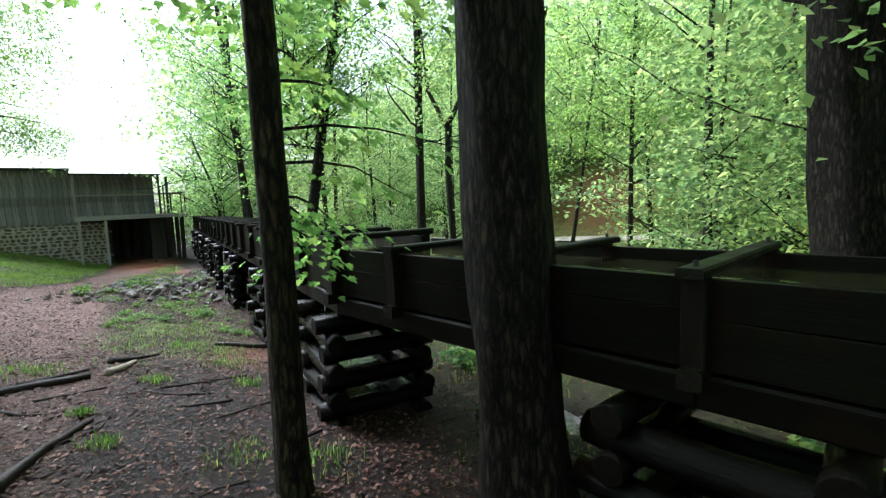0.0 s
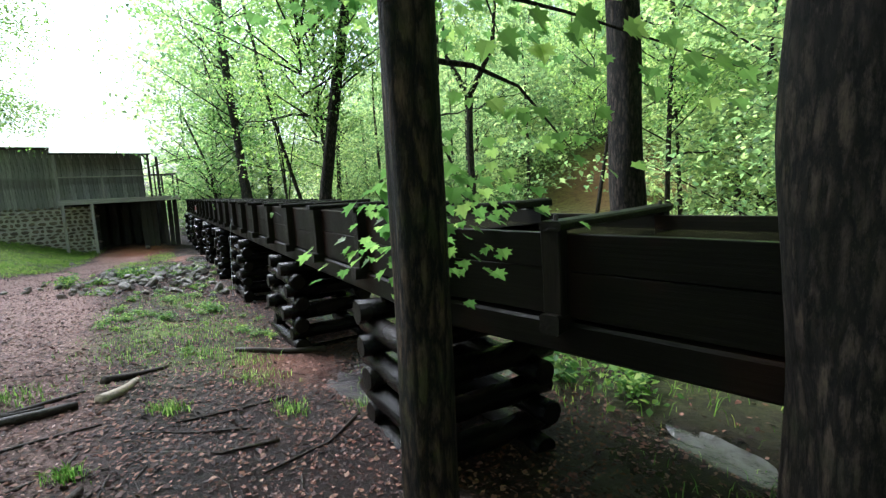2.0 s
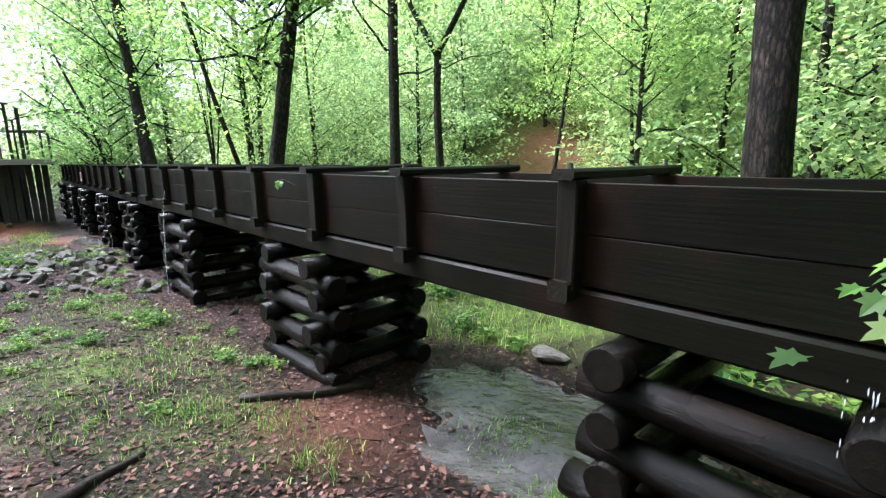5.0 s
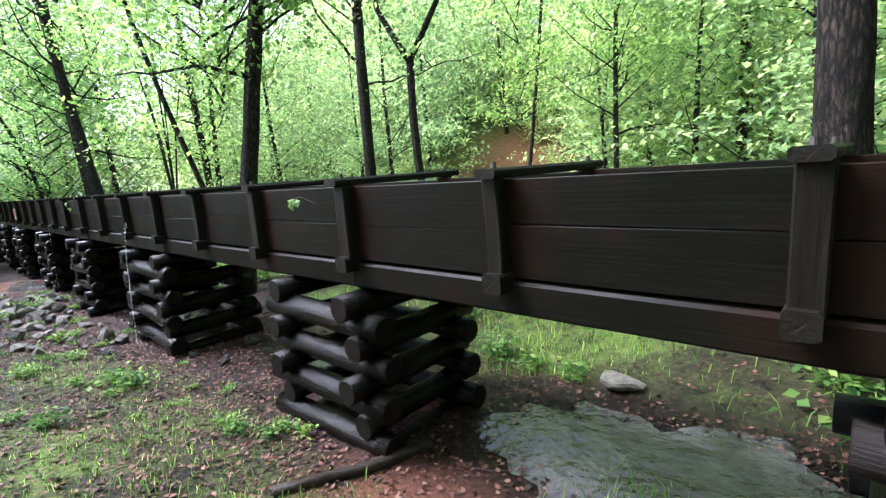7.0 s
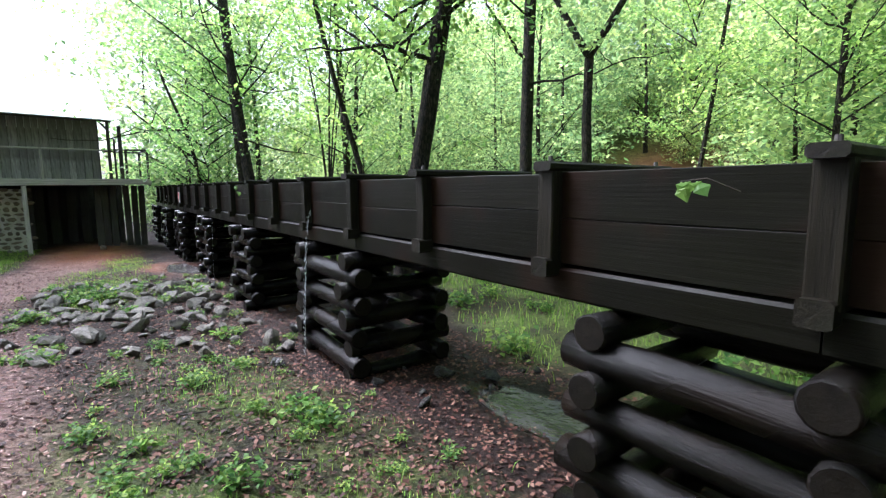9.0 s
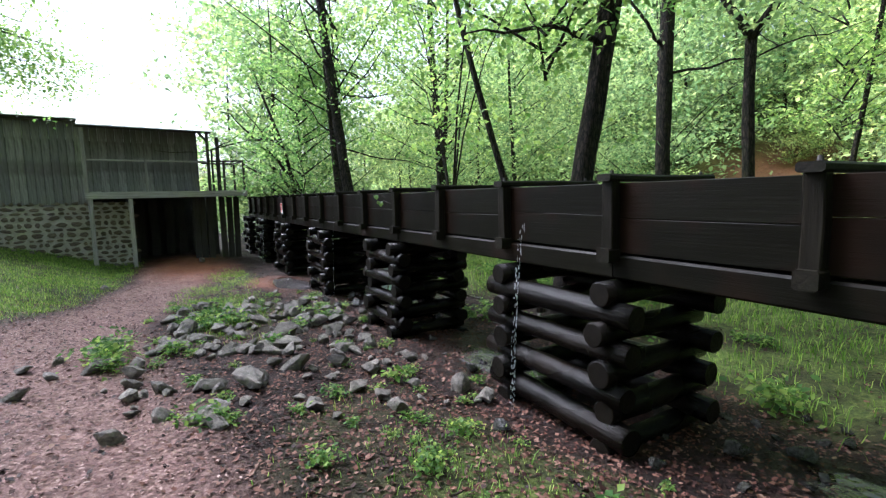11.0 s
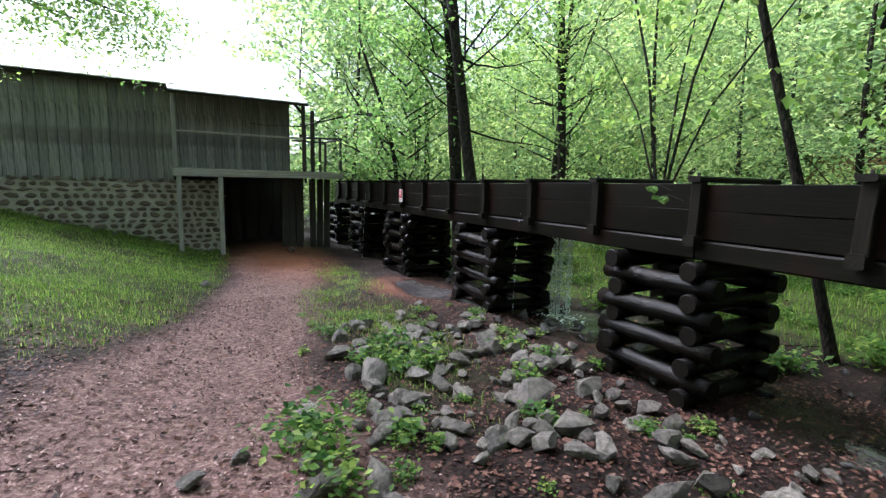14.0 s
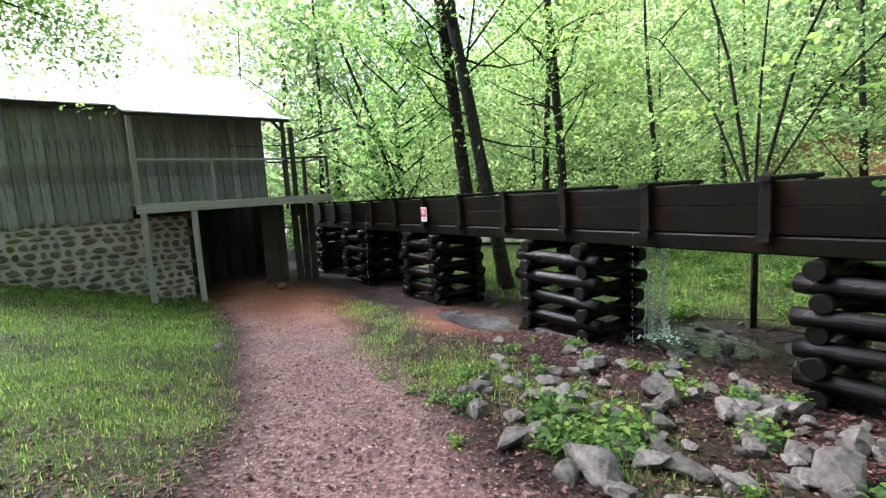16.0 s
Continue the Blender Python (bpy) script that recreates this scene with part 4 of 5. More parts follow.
# trees added over and behind the path's start for shade, trunks out of view
CANOPY = []
for k in range(3):
    cc, lb = crown_centers(860 + k, 5.2, 11.5, 4.3, 30, 13)
    co, f = leaf_cloud(cc, (0.45, 0.45, 0.15), 17, 0.22, 865 + k)
    CANOPY.append((np_mesh("crown", co, f, LEAF), limb_mesh("limb", lb, 0.04, BARK, 850 + k), trunk_mesh("trunk", 10.5, 0.24, 0.06, (0.3, -0.2, 0), BARK, 855 + k, 14)[0]))
for k, (u, v) in enumerate(((-5.0, 3.5), (-4.5, -3.5), (0.5, 6.0), (5.5, 6.2), (10.5, 7.0), (-9.0, 0.5), (-1.0, -8.0), (15.5, 8.5))):
    t = thing("added_shade_tree", Matrix.Translation(at(u, v, float(height(u, v)))) @ pose(0, 0, 0, 0, 0, 77.0 * k), "tall broadleaf tree added with its trunk out of view to shade the path", "tree", "shade trees over the path")
    for nm, me in zip(("crown", "limb", "trunk"), CANOPY[k % 3]):
        link_mesh(nm, me, t)

# the fork of the Y tree, and its light top
for k, (lx, ly) in enumerate(((0.9, -0.7), (-0.8, 0.6))):
    vs, fs = tube([(-0.1, 0.1, 4.8), (-0.1 + lx * 0.3, 0.1 + ly * 0.3, 5.3), (-0.1 + lx * 0.8, 0.1 + ly * 0.8, 6.2), (-0.1 + lx, 0.1 + ly, 8.4)], [0.09, 0.085, 0.07, 0.03], 10, 0.08, k)
    link_mesh("fork_limb", smooth(mesh_from("fork_limb", vs, fs, BARK_FAR)), tree_y)
cc, lb = crown_centers(870, 5.5, 9.5, 2.2, 14, 9)
co, f = leaf_cloud(cc, (0.3, 0.3, 0.1), 14, 0.16, 871)
link_mesh("crown", np_mesh("crown", co, f, LEAF_HAZED), tree_y)

# crooked bare branches on the dark trunks
def crooked(parent, base, z, away, rise, length, r, seed):
    q = random.Random(seed)
    p = Vector((base[0], base[1], z))
    pts, step = [p.copy()], length / 9
    az, el = away, rise
    for _ in range(9):
        az += q.uniform(-0.45, 0.45)
        el += q.uniform(-0.4, 0.45)
        el = max(-0.3, min(1.25, el))
        p = p + Vector((math.cos(az) * math.cos(el), math.sin(az) * math.cos(el), math.sin(el))) * step
        pts.append(p.copy())
    vs, fs = tube(pts, [r * (1 - 0.09 * i) for i in range(10)], 7, 0.1, seed)
    link_mesh("branch", smooth(mesh_from("branch", vs, fs, BARK_FAR)), parent)
    return pts


for n_tree, (t, lean, h, zlo, zhi) in enumerate(((tree_c, (-0.6, 0.3), 12.0, 3.5, 8), (tree_d, (-0.3, 0.3), 12.0, 4, 9), (tree_l, (1.8, 0.3), 11.0, 3.5, 8), (tree_m, (0.1, 0.2), 13.0, 4, 9), (tree_ta, (-0.8, 1.0), 12.0, 3.5, 9), (tree_tb, (-1.6, 1.2), 12.0, 3.5, 9), (tree_t, (0.2, 0.1), 10.0, 2.5, 7), (tree_q, (-1.1, 0.3), 6.5, 1.8, 4.5), (tree_o, (-0.2, 0.3), 12.0, 3.0, 7.0))):
    q = random.Random(310 + n_tree)
    for k in range(5):
        z = zlo + (zhi - zlo) * (k + q.random() * 0.8) / 5
        s = (z + 0.25) / h
        pts = crooked(t, (lean[0] * s, lean[1] * s), z, q.uniform(0, 6.28), q.uniform(0.1, 0.8), q.uniform(2.0, 4.2), q.uniform(0.028, 0.05), 400 + n_tree * 10 + k)
        crooked(t, pts[5], pts[5].z, q.uniform(0, 6.28), 0.6, q.uniform(0.9, 1.8), 0.018, 500 + n_tree * 10 + k)

# bare-stemmed young tree behind the flume, with long arching stems
multi = thing("many_stemmed_tree", Matrix.Translation(at(18.71, -4.02, float(height(18.71, -4.02)))), "young tree with several thin arching bare stems", "tree")
for k, (du, dv, h, r) in enumerate(((-1.8, 0.6, 5.6, 0.034), (1.0, 0.3, 6.2, 0.038), (-3.0, 0.9, 4.6, 0.025), (2.2, -0.4, 5.0, 0.026), (0.1, -0.8, 5.4, 0.03))):
    e = (at(du, dv, 0))
    vs, fs = tube([(0.02 * k, 0.015 * k, -0.2), (0.02 * k, 0.01 * k, 1.1), (e.x * 0.06, e.y * 0.06, 2.0), (e.x * 0.3, e.y * 0.3, 2.0 + (h - 2.0) * 0.42), (e.x * 0.7, e.y * 0.7, 2.0 + (h - 2.0) * 0.8), (e.x * 1.15, e.y * 1.15, h)], [r * 0.9, r * 0.8, r * 0.7, r * 0.55, r * 0.35, r * 0.12], 8, 0.08, k)
    link_mesh("stem", smooth(mesh_from("stem", vs, fs, BARK_FAR)), multi)
cc = np.array([(at(a, b, 0).x, at(a, b, 0).y, c) for a, b, c in zip(rng.uniform(-3.2, 3, 150), rng.uniform(-1.6, 1.2, 150), rng.uniform(2.6, 6.6, 150))])
co, f = leaf_cloud(cc, (0.22, 0.22, 0.08), 13, 0.13, 880)
link_mesh("crown", np_mesh("crown", co, f, LEAF), multi)

# tree whose branches hang in front of the mill's roof
hang = thing("overhanging_tree", Matrix.Translation(at(24.5, 9.0, float(height(24.5, 9.0)))), "tree reaching leafy branches over the path before the mill", "tree")
me, _ = trunk_mesh("trunk", 10, 0.22, 0.1, (0.3, 0.2, 0), BARK, 31)
link_mesh("trunk", me, hang)
rl = random.Random(8)
cc = []
for k, (u, v, z) in enumerate(((26.8, 3.5, 4.3), (27.4, 3.1, 4.9), (26.2, 3.9, 4.9), (27.6, 4.4, 4.2), (26.4, 4.8, 5.4), (28.0, 3.8, 5.6), (25.2, 4.4, 5.9))):
    z -= 0.9
    tip = at(u - 24.5, v - 9.0, z + 0.5)
    vs, fs = tube([(0, 0, z - 0.6), (tip.x * 0.35, tip.y * 0.35, z + 0.5), (tip.x * 0.75, tip.y * 0.75, z + 0.7), tip], [0.07, 0.05, 0.03, 0.008], 8, 0.1, k)
    link_mesh("limb", smooth(mesh_from("limb", vs, fs, BARK)), hang)
    for _ in range(46):
        s = rl.uniform(0.55, 1.12)
        cc.append((tip.x * s + rl.gauss(0, 0.35), tip.y * s + rl.gauss(0, 0.35), z + 0.35 - abs(rl.gauss(0, 0.35))))
for _ in range(760):
    p = at(rl.uniform(21.0, 30.0) - 24.5, rl.triangular(2.4, 9.0, 4.8) - 9.0, rl.uniform(5.2, 13.5))
    cc.append((p.x, p.y, p.z))
for _ in range(280):
    p = at(rl.uniform(20.5, 25.0) - 24.5, rl.uniform(2.1, 4.8) - 9.0, rl.triangular(4.8, 10.5, 6.0))
    cc.append((p.x, p.y, p.z))
for _ in range(120):
    p = at(rl.uniform(25.6, 28.6) - 24.5, rl.triangular(2.7, 6.0, 4.2) - 9.0, rl.triangular(3.0, 6.0, 4.0))
    cc.append((p.x, p.y, p.z))
co, f = leaf_cloud(np.array(cc), (0.22, 0.22, 0.12), 20, 0.1, 890)
link_mesh("crown", np_mesh("crown", co, f, LEAF), hang)


# leaves of the far wooded slope, with haze put into their colour
gf = np.random.default_rng(99)
fu, fv = gf.uniform(-15, 65, 8200), gf.uniform(-52, -16, 8200)
keep_f = np.abs((fu - 8) * 22 + (fv + 3) * 16) / 27.2 > 3.2
keep_f |= fv < -31
fu, fv = fu[keep_f], fv[keep_f]
fz = height(fu, fv) + gf.uniform(0.2, 9.5, len(fu))
co, f = leaf_cloud(np.concatenate([fu[:, None] * D2 + fv[:, None] * N2, fz[:, None]], 1), (0.7, 0.7, 0.22), 16, 0.3, 98)
tagged(new("far_foliage", np_mesh("far_foliage", co, f, LEAF_HAZED)), "green foliage of the far wooded slope, haze put into its colour", "foliage", kind="stuff")


# ---------- broad lobed leaves on the branches of the slim tree ----------
def lobed_leaf(s=1.0):
    half = [(0.0, 0.02), (0.13, 0.06), (0.34, -0.02), (0.3, 0.2), (0.56, 0.36), (0.36, 0.46), (0.46, 0.74), (0.2, 0.66), (0.15, 0.82), (0.0, 1.05)]
    ring = half + [(-x, y) for x, y in half[-2:0:-1]]
    return [(0.0, 0.42 * s)] + [(x * s, y * s) for x, y in ring]


def spray(name, parent, root, tip, leaves, size, seed, drop=0.12, width=0.2):
    """A twig from root to tip with lobed leaves held in a loose flat layer."""
    r = random.Random(seed)
    root, tip = Vector(root), Vector(tip)
    mid = (root + tip) / 2 + Vector((r.uniform(-0.1, 0.1), r.uniform(-0.1, 0.1), 0.12))
    q = [root, (root + mid) / 2 + Vector((0, 0, 0.03)), mid, (mid + tip) / 2, tip]
    vs, fs = tube(q, [0.012, 0.01, 0.007, 0.005, 0.002], 6, 0, seed)
    twig = link_mesh("branch", smooth(mesh_from("branch", vs, fs, BARK_FAR)), parent)
    ring = lobed_leaf()
    vs, fs = [], []
    way = (tip - root).normalized()
    side = way.cross(Vector((0, 0, 1))).normalized()
    for i in range(leaves):
        s = r.uniform(0.25, 1.05)
        off = r.gauss(0, 1) * width * (0.5 + 0.6 * s)
        p = root + (tip - root) * s + side * off + Vector((0, 0, 0.12 * math.sin(math.pi * min(1, s)) - abs(off) * 0.25 - r.uniform(0, drop)))
        out = (way * r.uniform(0.2, 1.0) + side * (off * 2 + r.uniform(-0.6, 0.6))).normalized()
        y = (out + Vector((0, 0, -r.uniform(0.1, 0.6)))).normalized()
        x = y.cross(Vector((r.uniform(-0.4, 0.4), r.uniform(-0.4, 0.4), 1))).normalized()
        z = x.cross(y)
        k = size * r.uniform(0.5, 0.95)
        o = len(vs)
        for a, b in ring:
            vs.append(p + (x * a + y * b) * k + z * (abs(a) * 0.25 - b * b * 0.15) * k)
        n = len(ring)
        fs += [(o, o + 1 + i2, o + 1 + (i2 + 1) % (n - 1)) for i2 in range(n - 1)]
    lv = link_mesh("foliage", mesh_from("foliage", vs, fs, LEAF), parent)
    return lv


inv_a = at(4.33, -1.05, float(height(4.33, -1.05)))


def rel(u, v, z):
    return at(u + 0.5, v - 0.26, z) - inv_a


for k, (z0, u, v, z, n, s) in enumerate(((1.95, 5.0, -1.3, 1.5, 66, 0.092), (2.0, 4.7, -1.6, 1.62, 40, 0.088), (1.8, 4.5, -1.15, 1.38, 26, 0.085), (2.6, 5.4, -0.9, 2.85, 44, 0.095), (2.7, 4.9, -2.0, 2.7, 44, 0.098),
                                         (2.9, 5.6, -1.6, 3.0, 48, 0.098), (2.4, 3.6, -2.3, 2.25, 26, 0.11), (3.2, 4.4, 0.3, 3.4, 30, 0.115), (3.3, 5.8, -0.5, 3.6, 44, 0.095), (3.2, 3.2, -2.0, 3.2, 30, 0.12), (2.2, 4.3, -2.0, 1.95, 20, 0.1), (3.4, 5.2, -1.2, 3.5, 34, 0.12))):
    spray("spray", tree_a, (0, 0, z0 - inv_a.z), rel(u, v, z), int(n * 1.5), s * 1.12, 900 + k)


# ---------- rocks ----------
def rock_mesh(seed, mat):
    r = random.Random(seed)
    bm = bmesh.new()
    bmesh.ops.create_icosphere(bm, subdivisions=2, radius=0.5)
    for _ in range(15):
        nrm = Vector((r.uniform(-1, 1), r.uniform(-1, 1), r.uniform(-0.6, 1))).normalized()
        dd = r.uniform(0.17, 0.31)
        for v in bm.verts:
            e = v.co.dot(nrm) - dd
            if e > 0:
                v.co -= nrm * e * 0.985
    for v in bm.verts:
        v.co += v.co.normalized() * 0.035 * noise.noise(v.co * 4 + Vector((seed, 0, 0)))
        v.co.z *= 0.78
    me = bpy.data.meshes.new("rock")
    bm.to_mesh(me)
    bm.free()
    me.materials.append(mat)
    return me


DRY = [rock_mesh(1000 + k, ROCK) for k in range(12)]
WET = [rock_mesh(1100 + k, ROCK_WET) for k in range(6)]
rr = random.Random(21)


def rock(u, v, s, wet=False, tall=1.0, label=""):
    me = (WET if wet else DRY)[rr.randrange(6 if wet else 12)]
    o = link_mesh("rock", me)
    o.matrix_basis = Matrix.Translation(at(u, v, float(height(u, v)) + 0.19 * s * tall)) @ pose(0, 0, 0, rr.uniform(-14, 14), rr.uniform(-14, 14), rr.uniform(0, 360)) @ Matrix.Diagonal((s * 1.2, s * rr.uniform(0.8, 1.05), s * tall * rr.uniform(0.75, 1.0), 1))
    if not label:
        label = "dark wet angular rock by the stream" if wet else ("rough grey angular rock among leaves and weeds" if s > 0.2 else "small grey stone lying on the ground")
    tagged(o, label, "rock", "rocks beside the flume")
    return o


PILE_NEAR = ((17.55, 0.81, 0.42), (17.39, 0.44, 0.32), (17.02, 0.76, 0.25), (16.47, 1.05, 0.24), (16.43, 0.85, 0.22), (18.43, -0.11, 0.26), (18.05, -0.65, 0.42), (17.44, -0.68, 0.33), (17.22, -0.83, 0.30), (17.07, -0.30, 0.25), (16.27, 0.18, 0.22), (16.09, -0.22, 0.38), (15.70, 0.04, 0.22), (15.55, -0.59, 0.25), (18.72, 0.85, 0.29), (19.08, 0.52, 0.31), (18.15, 0.96, 0.31), (19.80, -0.29, 0.24), (16.82, 1.53, 0.27), (16.34, 1.97, 0.14), (16.21, 2.2, 0.20), (17.87, -1.76, 0.25), (16.06, -0.74, 0.16), (16.12, 1.63, 0.2))
PILE_MID = ((15.34, 1.32, 0.22), (15.90, 1.57, 0.32), (15.91, 1.29, 0.3), (15.26, 2.04, 0.20), (15.34, 2.41, 0.17), (15.85, 1.94, 0.19), (14.92, 0.72, 0.28), (14.78, 0.39, 0.38), (15.22, -0.54, 0.30), (14.90, -0.75, 0.27), (14.06, -1.3, 0.3), (15.19, -0.1, 0.3), (16.71, -0.9, 0.37), (17.49, -1.2, 0.36), (17.2, -1.3, 0.28), (18.88, -0.15, 0.30), (18.99, -1.02, 0.28), (20.47, -0.86, 0.2), (27.77, 0.08, 0.4), (16.9, 0.2, 0.26))
STREAM = ((12.20, -2.38, 0.31), (11.98, -2.78, 0.26), (12.90, -2.53, 0.23), (11.72, -2.30, 0.16), (14.55, -1.76, 0.29), (13.2, -1.1, 0.24), (22.92, -2.71, 0.36), (22.17, -2.23, 0.23), (22.38, -1.54, 0.2), (19.83, -3.15, 0.38), (19.6, -2.55, 0.34), (19.01, -2.35, 0.30), (19.22, -3.59, 0.32), (18.46, -2.85, 0.38), (18.35, -1.5, 0.28), (18.6, -1.9, 0.28), (19.15, -1.5, 0.25), (18.9, -2.75, 0.3), (19.35, -2.1, 0.24), (14.2, -2.0, 0.2), (14.9, -2.6, 0.25), (18.0, -3.4, 0.3), (17.6, -2.6, 0.25), (18.2, -2.2, 0.22))
for u, v, s in PILE_NEAR + PILE_MID:
    rock(u, v, s * 1.12)
for u, v, s in STREAM:
    rock(u, v, s, True)
rock(16.61, -0.26, 0.5, tall=1.25, label="large pale pointed rock standing in the rock pile")
rock(15.9, 0.17, 0.28, label="bright pale flat rock in the rock pile")
rock(22.99, 2.24, 0.26, label="lone flat grey stone on the grass")
rock(8.12, -3.62, 0.5, False, 0.6, "flat grey slab lying in the shallow stream")
for _ in range(150):
    u = rr.uniform(13.8, 19.8)
    v = rr.uniform(-1.5, 1.5)
    if v > 1.1 - 0.3 * (u - 17):
        continue
    rock(u, v, rr.choice((rr.uniform(0.08, 0.16), rr.uniform(0.14, 0.3))))
for _ in range(70):
    u, v = rr.uniform(15.6, 19.2), rr.uniform(-1.3, 1.1)
    if v < 1.3 - 0.3 * (u - 17):
        rock(u, v, rr.uniform(0.18, 0.34))
for _ in range(90):
    u = rr.choice((rr.gauss(18.6, 0.7), rr.gauss(14.3, 0.5), rr.gauss(12.3, 0.5), rr.gauss(17.5, 1.2), rr.uniform(13, 20)))
    rock(u, rr.uniform(-4.2, -1.7), rr.uniform(0.07, 0.2), True)
for x, s in ((-1.9, 0.22), (-1.5, 0.18), (-0.9, 0.2), (0.5, 0.25), (-2.6, 0.14), (0.75, 0.18)):
    p = UV.inverted() @ (MILL @ Vector((x, 0.65, 0)))
    rock(p.x, p.y, s, label="loose stone at the foot of the mill wall")


# ---------- sticks, roots and driftwood ----------
def fallen(name, pts, r0, r1, mat, label, category, seed=0, group=""):
    path = []
    for i, (u, v) in enumerate(pts):
        path.append(at(u, v, float(height(u, v)) + (r0 + (r1 - r0) * i / max(1, len(pts) - 1)) * 0.55))
    fine = []
    for a, b in zip(path[:-1], path[1:]):
        for k in range(4):
            p = a + (b - a) * k / 4
            fine.append(p + Vector((noise.noise(p * 3), noise.noise(p * 3 + Vector((9, 0, 0))), 0)) * r0 * 0.9)
    fine.append(path[-1])
    rad = [r0 + (r1 - r0) * i / (len(fine) - 1) for i in range(len(fine))]
    vs, fs = tube(fine, rad, 8, 0.25, seed)
    return tagged(link_mesh(name, smooth(mesh_from(name, vs, fs, mat))), label, category, group)


fallen("fallen_branch", ((8.99, -0.96), (8.85, -1.45), (8.76, -1.98)), 0.035, 0.045, STICK, "dark wet fallen branch lying by the crib", "branch", 1)
fallen("driftwood", ((7.57, 0.24), (7.8, 0.11), (8.1, 0.01)), 0.055, 0.03, DRIFT, "short pale barkless piece of wood on the path", "wood", 2)
fallen("fallen_log", ((7.05, 1.5), (7.25, 1.05), (7.43, 0.81), (7.62, 0.4)), 0.055, 0.035, STICK, "half-rotten dark branch lying across the path's edge", "branch", 3)
fallen("fallen_branch", ((8.13, 0.26), (8.4, 0.04), (8.54, -0.24)), 0.045, 0.02, STICK, "mossy dark branch on the ground", "branch", 4)
fallen("root", ((6.85, 0.02), (6.75, -0.4), (6.7, -0.75)), 0.012, 0.008, STICK, "thin dark root across the soil", "root", 5, "roots and twigs")
fallen("root", ((4.9, 0.6), (5.5, 0.42), (6.1, 0.22)), 0.05, 0.02, STICK, "worn root standing out of the path", "root", 6, "roots and twigs")
fallen("root", ((6.73, 0.95), (6.5, 0.75), (6.4, 0.58)), 0.02, 0.012, STICK, "thin dark root across the soil", "root", 7, "roots and twigs")
for k, pts in enumerate((((7.25, -1.15), (7.05, -0.75), (6.95, -0.3), (7.0, 0.1)), ((6.4, -0.9), (6.35, -0.5), (6.5, -0.1)), ((6.9, 0.75), (7.05, 0.5), (7.1, 0.2)), ((6.2, 0.55), (6.45, 0.35), (6.75, 0.3)), ((6.6, -1.6), (6.2, -1.2), (6.0, -0.7)), ((5.3, -1.5), (5.0, -1.05), (4.85, -0.6)), ((5.6, 0.35), (5.9, 0.15), (6.25, 0.1)))):
    fallen("root", pts, 0.014, 0.006, STICK, "thin dark root trailing over the leaf litter", "root", 60 + k, "roots and twigs")
for k, (u, v, a) in enumerate(((7.3, 1.25, 0.4), (7.5, 1.0, 0.5), (7.15, 1.4, 0.45))):
    fallen("fallen_branch", ((u, v), (u + 0.25, v - 0.3), (u + 0.42, v - 0.62)), 0.028, 0.014, STICK, "weathered dark root beside the half-rotten branch", "branch", 80 + k, "roots and twigs")
rs = random.Random(33)
for k in range(190):
    u, v = rs.uniform(3.2, 20), rs.choice((rs.uniform(-3, 1.0), rs.uniform(-1.6, 0.6)))
    a = rs.uniform(0, 6.28)
    L = rs.uniform(0.15, 0.55)
    fallen("twig", ((u, v), (u + L * 0.5 * math.cos(a), v + L * 0.5 * math.sin(a)), (u + L * math.cos(a + 0.3), v + L * math.sin(a + 0.3))), rs.uniform(0.003, 0.009), 0.002, STICK, "thin dark wet twig on the ground", "twig", k, "roots and twigs")
for k in range(26):
    u, v = rs.gauss(17.8, 0.8), rs.uniform(-4.6, -3.4)
    a = rs.uniform(0, 6.28)
    L = rs.uniform(0.4, 1.2)
    fallen("twig", ((u, v), (u + L * 0.5 * math.cos(a), v + L * 0.5 * math.sin(a)), (u + L * math.cos(a + 0.2), v + L * math.sin(a + 0.2))), rs.uniform(0.008, 0.018), 0.004, STICK, "brushwood twig heaped by the stream", "twig", k, "roots and twigs")


# ---------- water: puddles, creek, leaks ----------
for k, (u, v, ru, rv) in enumerate(PUDDLES):
    r = random.Random(50 + k)
    vs, fs = [], []
    steps = (0.0, 0.2, 0.4, 0.6, 0.8, 1.0, 1.12)
    for q in steps:
        for i in range(28):
            a = 2 * math.pi * i / 28
            wob = 1 + 0.3 * noise.noise(Vector((2.2 * math.cos(a) + 7 * k, 2.2 * math.sin(a), 0))) + 0.14 * noise.noise(Vector((6 * math.cos(a), 6 * math.sin(a) + 5 * k, 3)))
            pu, pv = u + ru * q * wob * math.cos(a), v + rv * q * wob * math.sin(a)
            vs.append(at(pu, pv, float(height(pu, pv)) + 0.06 * math.exp(-q ** 4) - 0.026))
    for s in range(len(steps) - 1):
        for i in range(28):
            fs.append((s * 28 + i, s * 28 + (i + 1) % 28, (s + 1) * 28 + (i + 1) % 28, (s + 1) * 28 + i))
    tagged(link_mesh("water", smooth(mesh_from("water", vs, fs, CREEK))), "shallow clear puddle of spilled stream water", "water", kind="structure")
us = np.arange(12, 66, 1.5)
toe = np.interp(us, [10, 16, 22, 30, 40, 70], [-33, -28, -22, -17, -14, -14])
vs = []
for u, t in zip(us, toe):
    for dv in (6.2 + 2.6 * min(1.0, max(0.0, (float(u) - 22) / 6)), 1.8):
        vs.append(at(float(u), float(t) + dv, max(float(height(u, t + 4.0)) + 0.16, float(height(u, t + dv)) + 0.1)))
tagged(link_mesh("water", mesh_from("water", vs, [(2 * i, 2 * i + 1, 2 * i + 3, 2 * i + 2) for i in range(len(us) - 1)], MUDDY_SKY)), "shallow creek running below the wooded bank", "water", kind="structure")


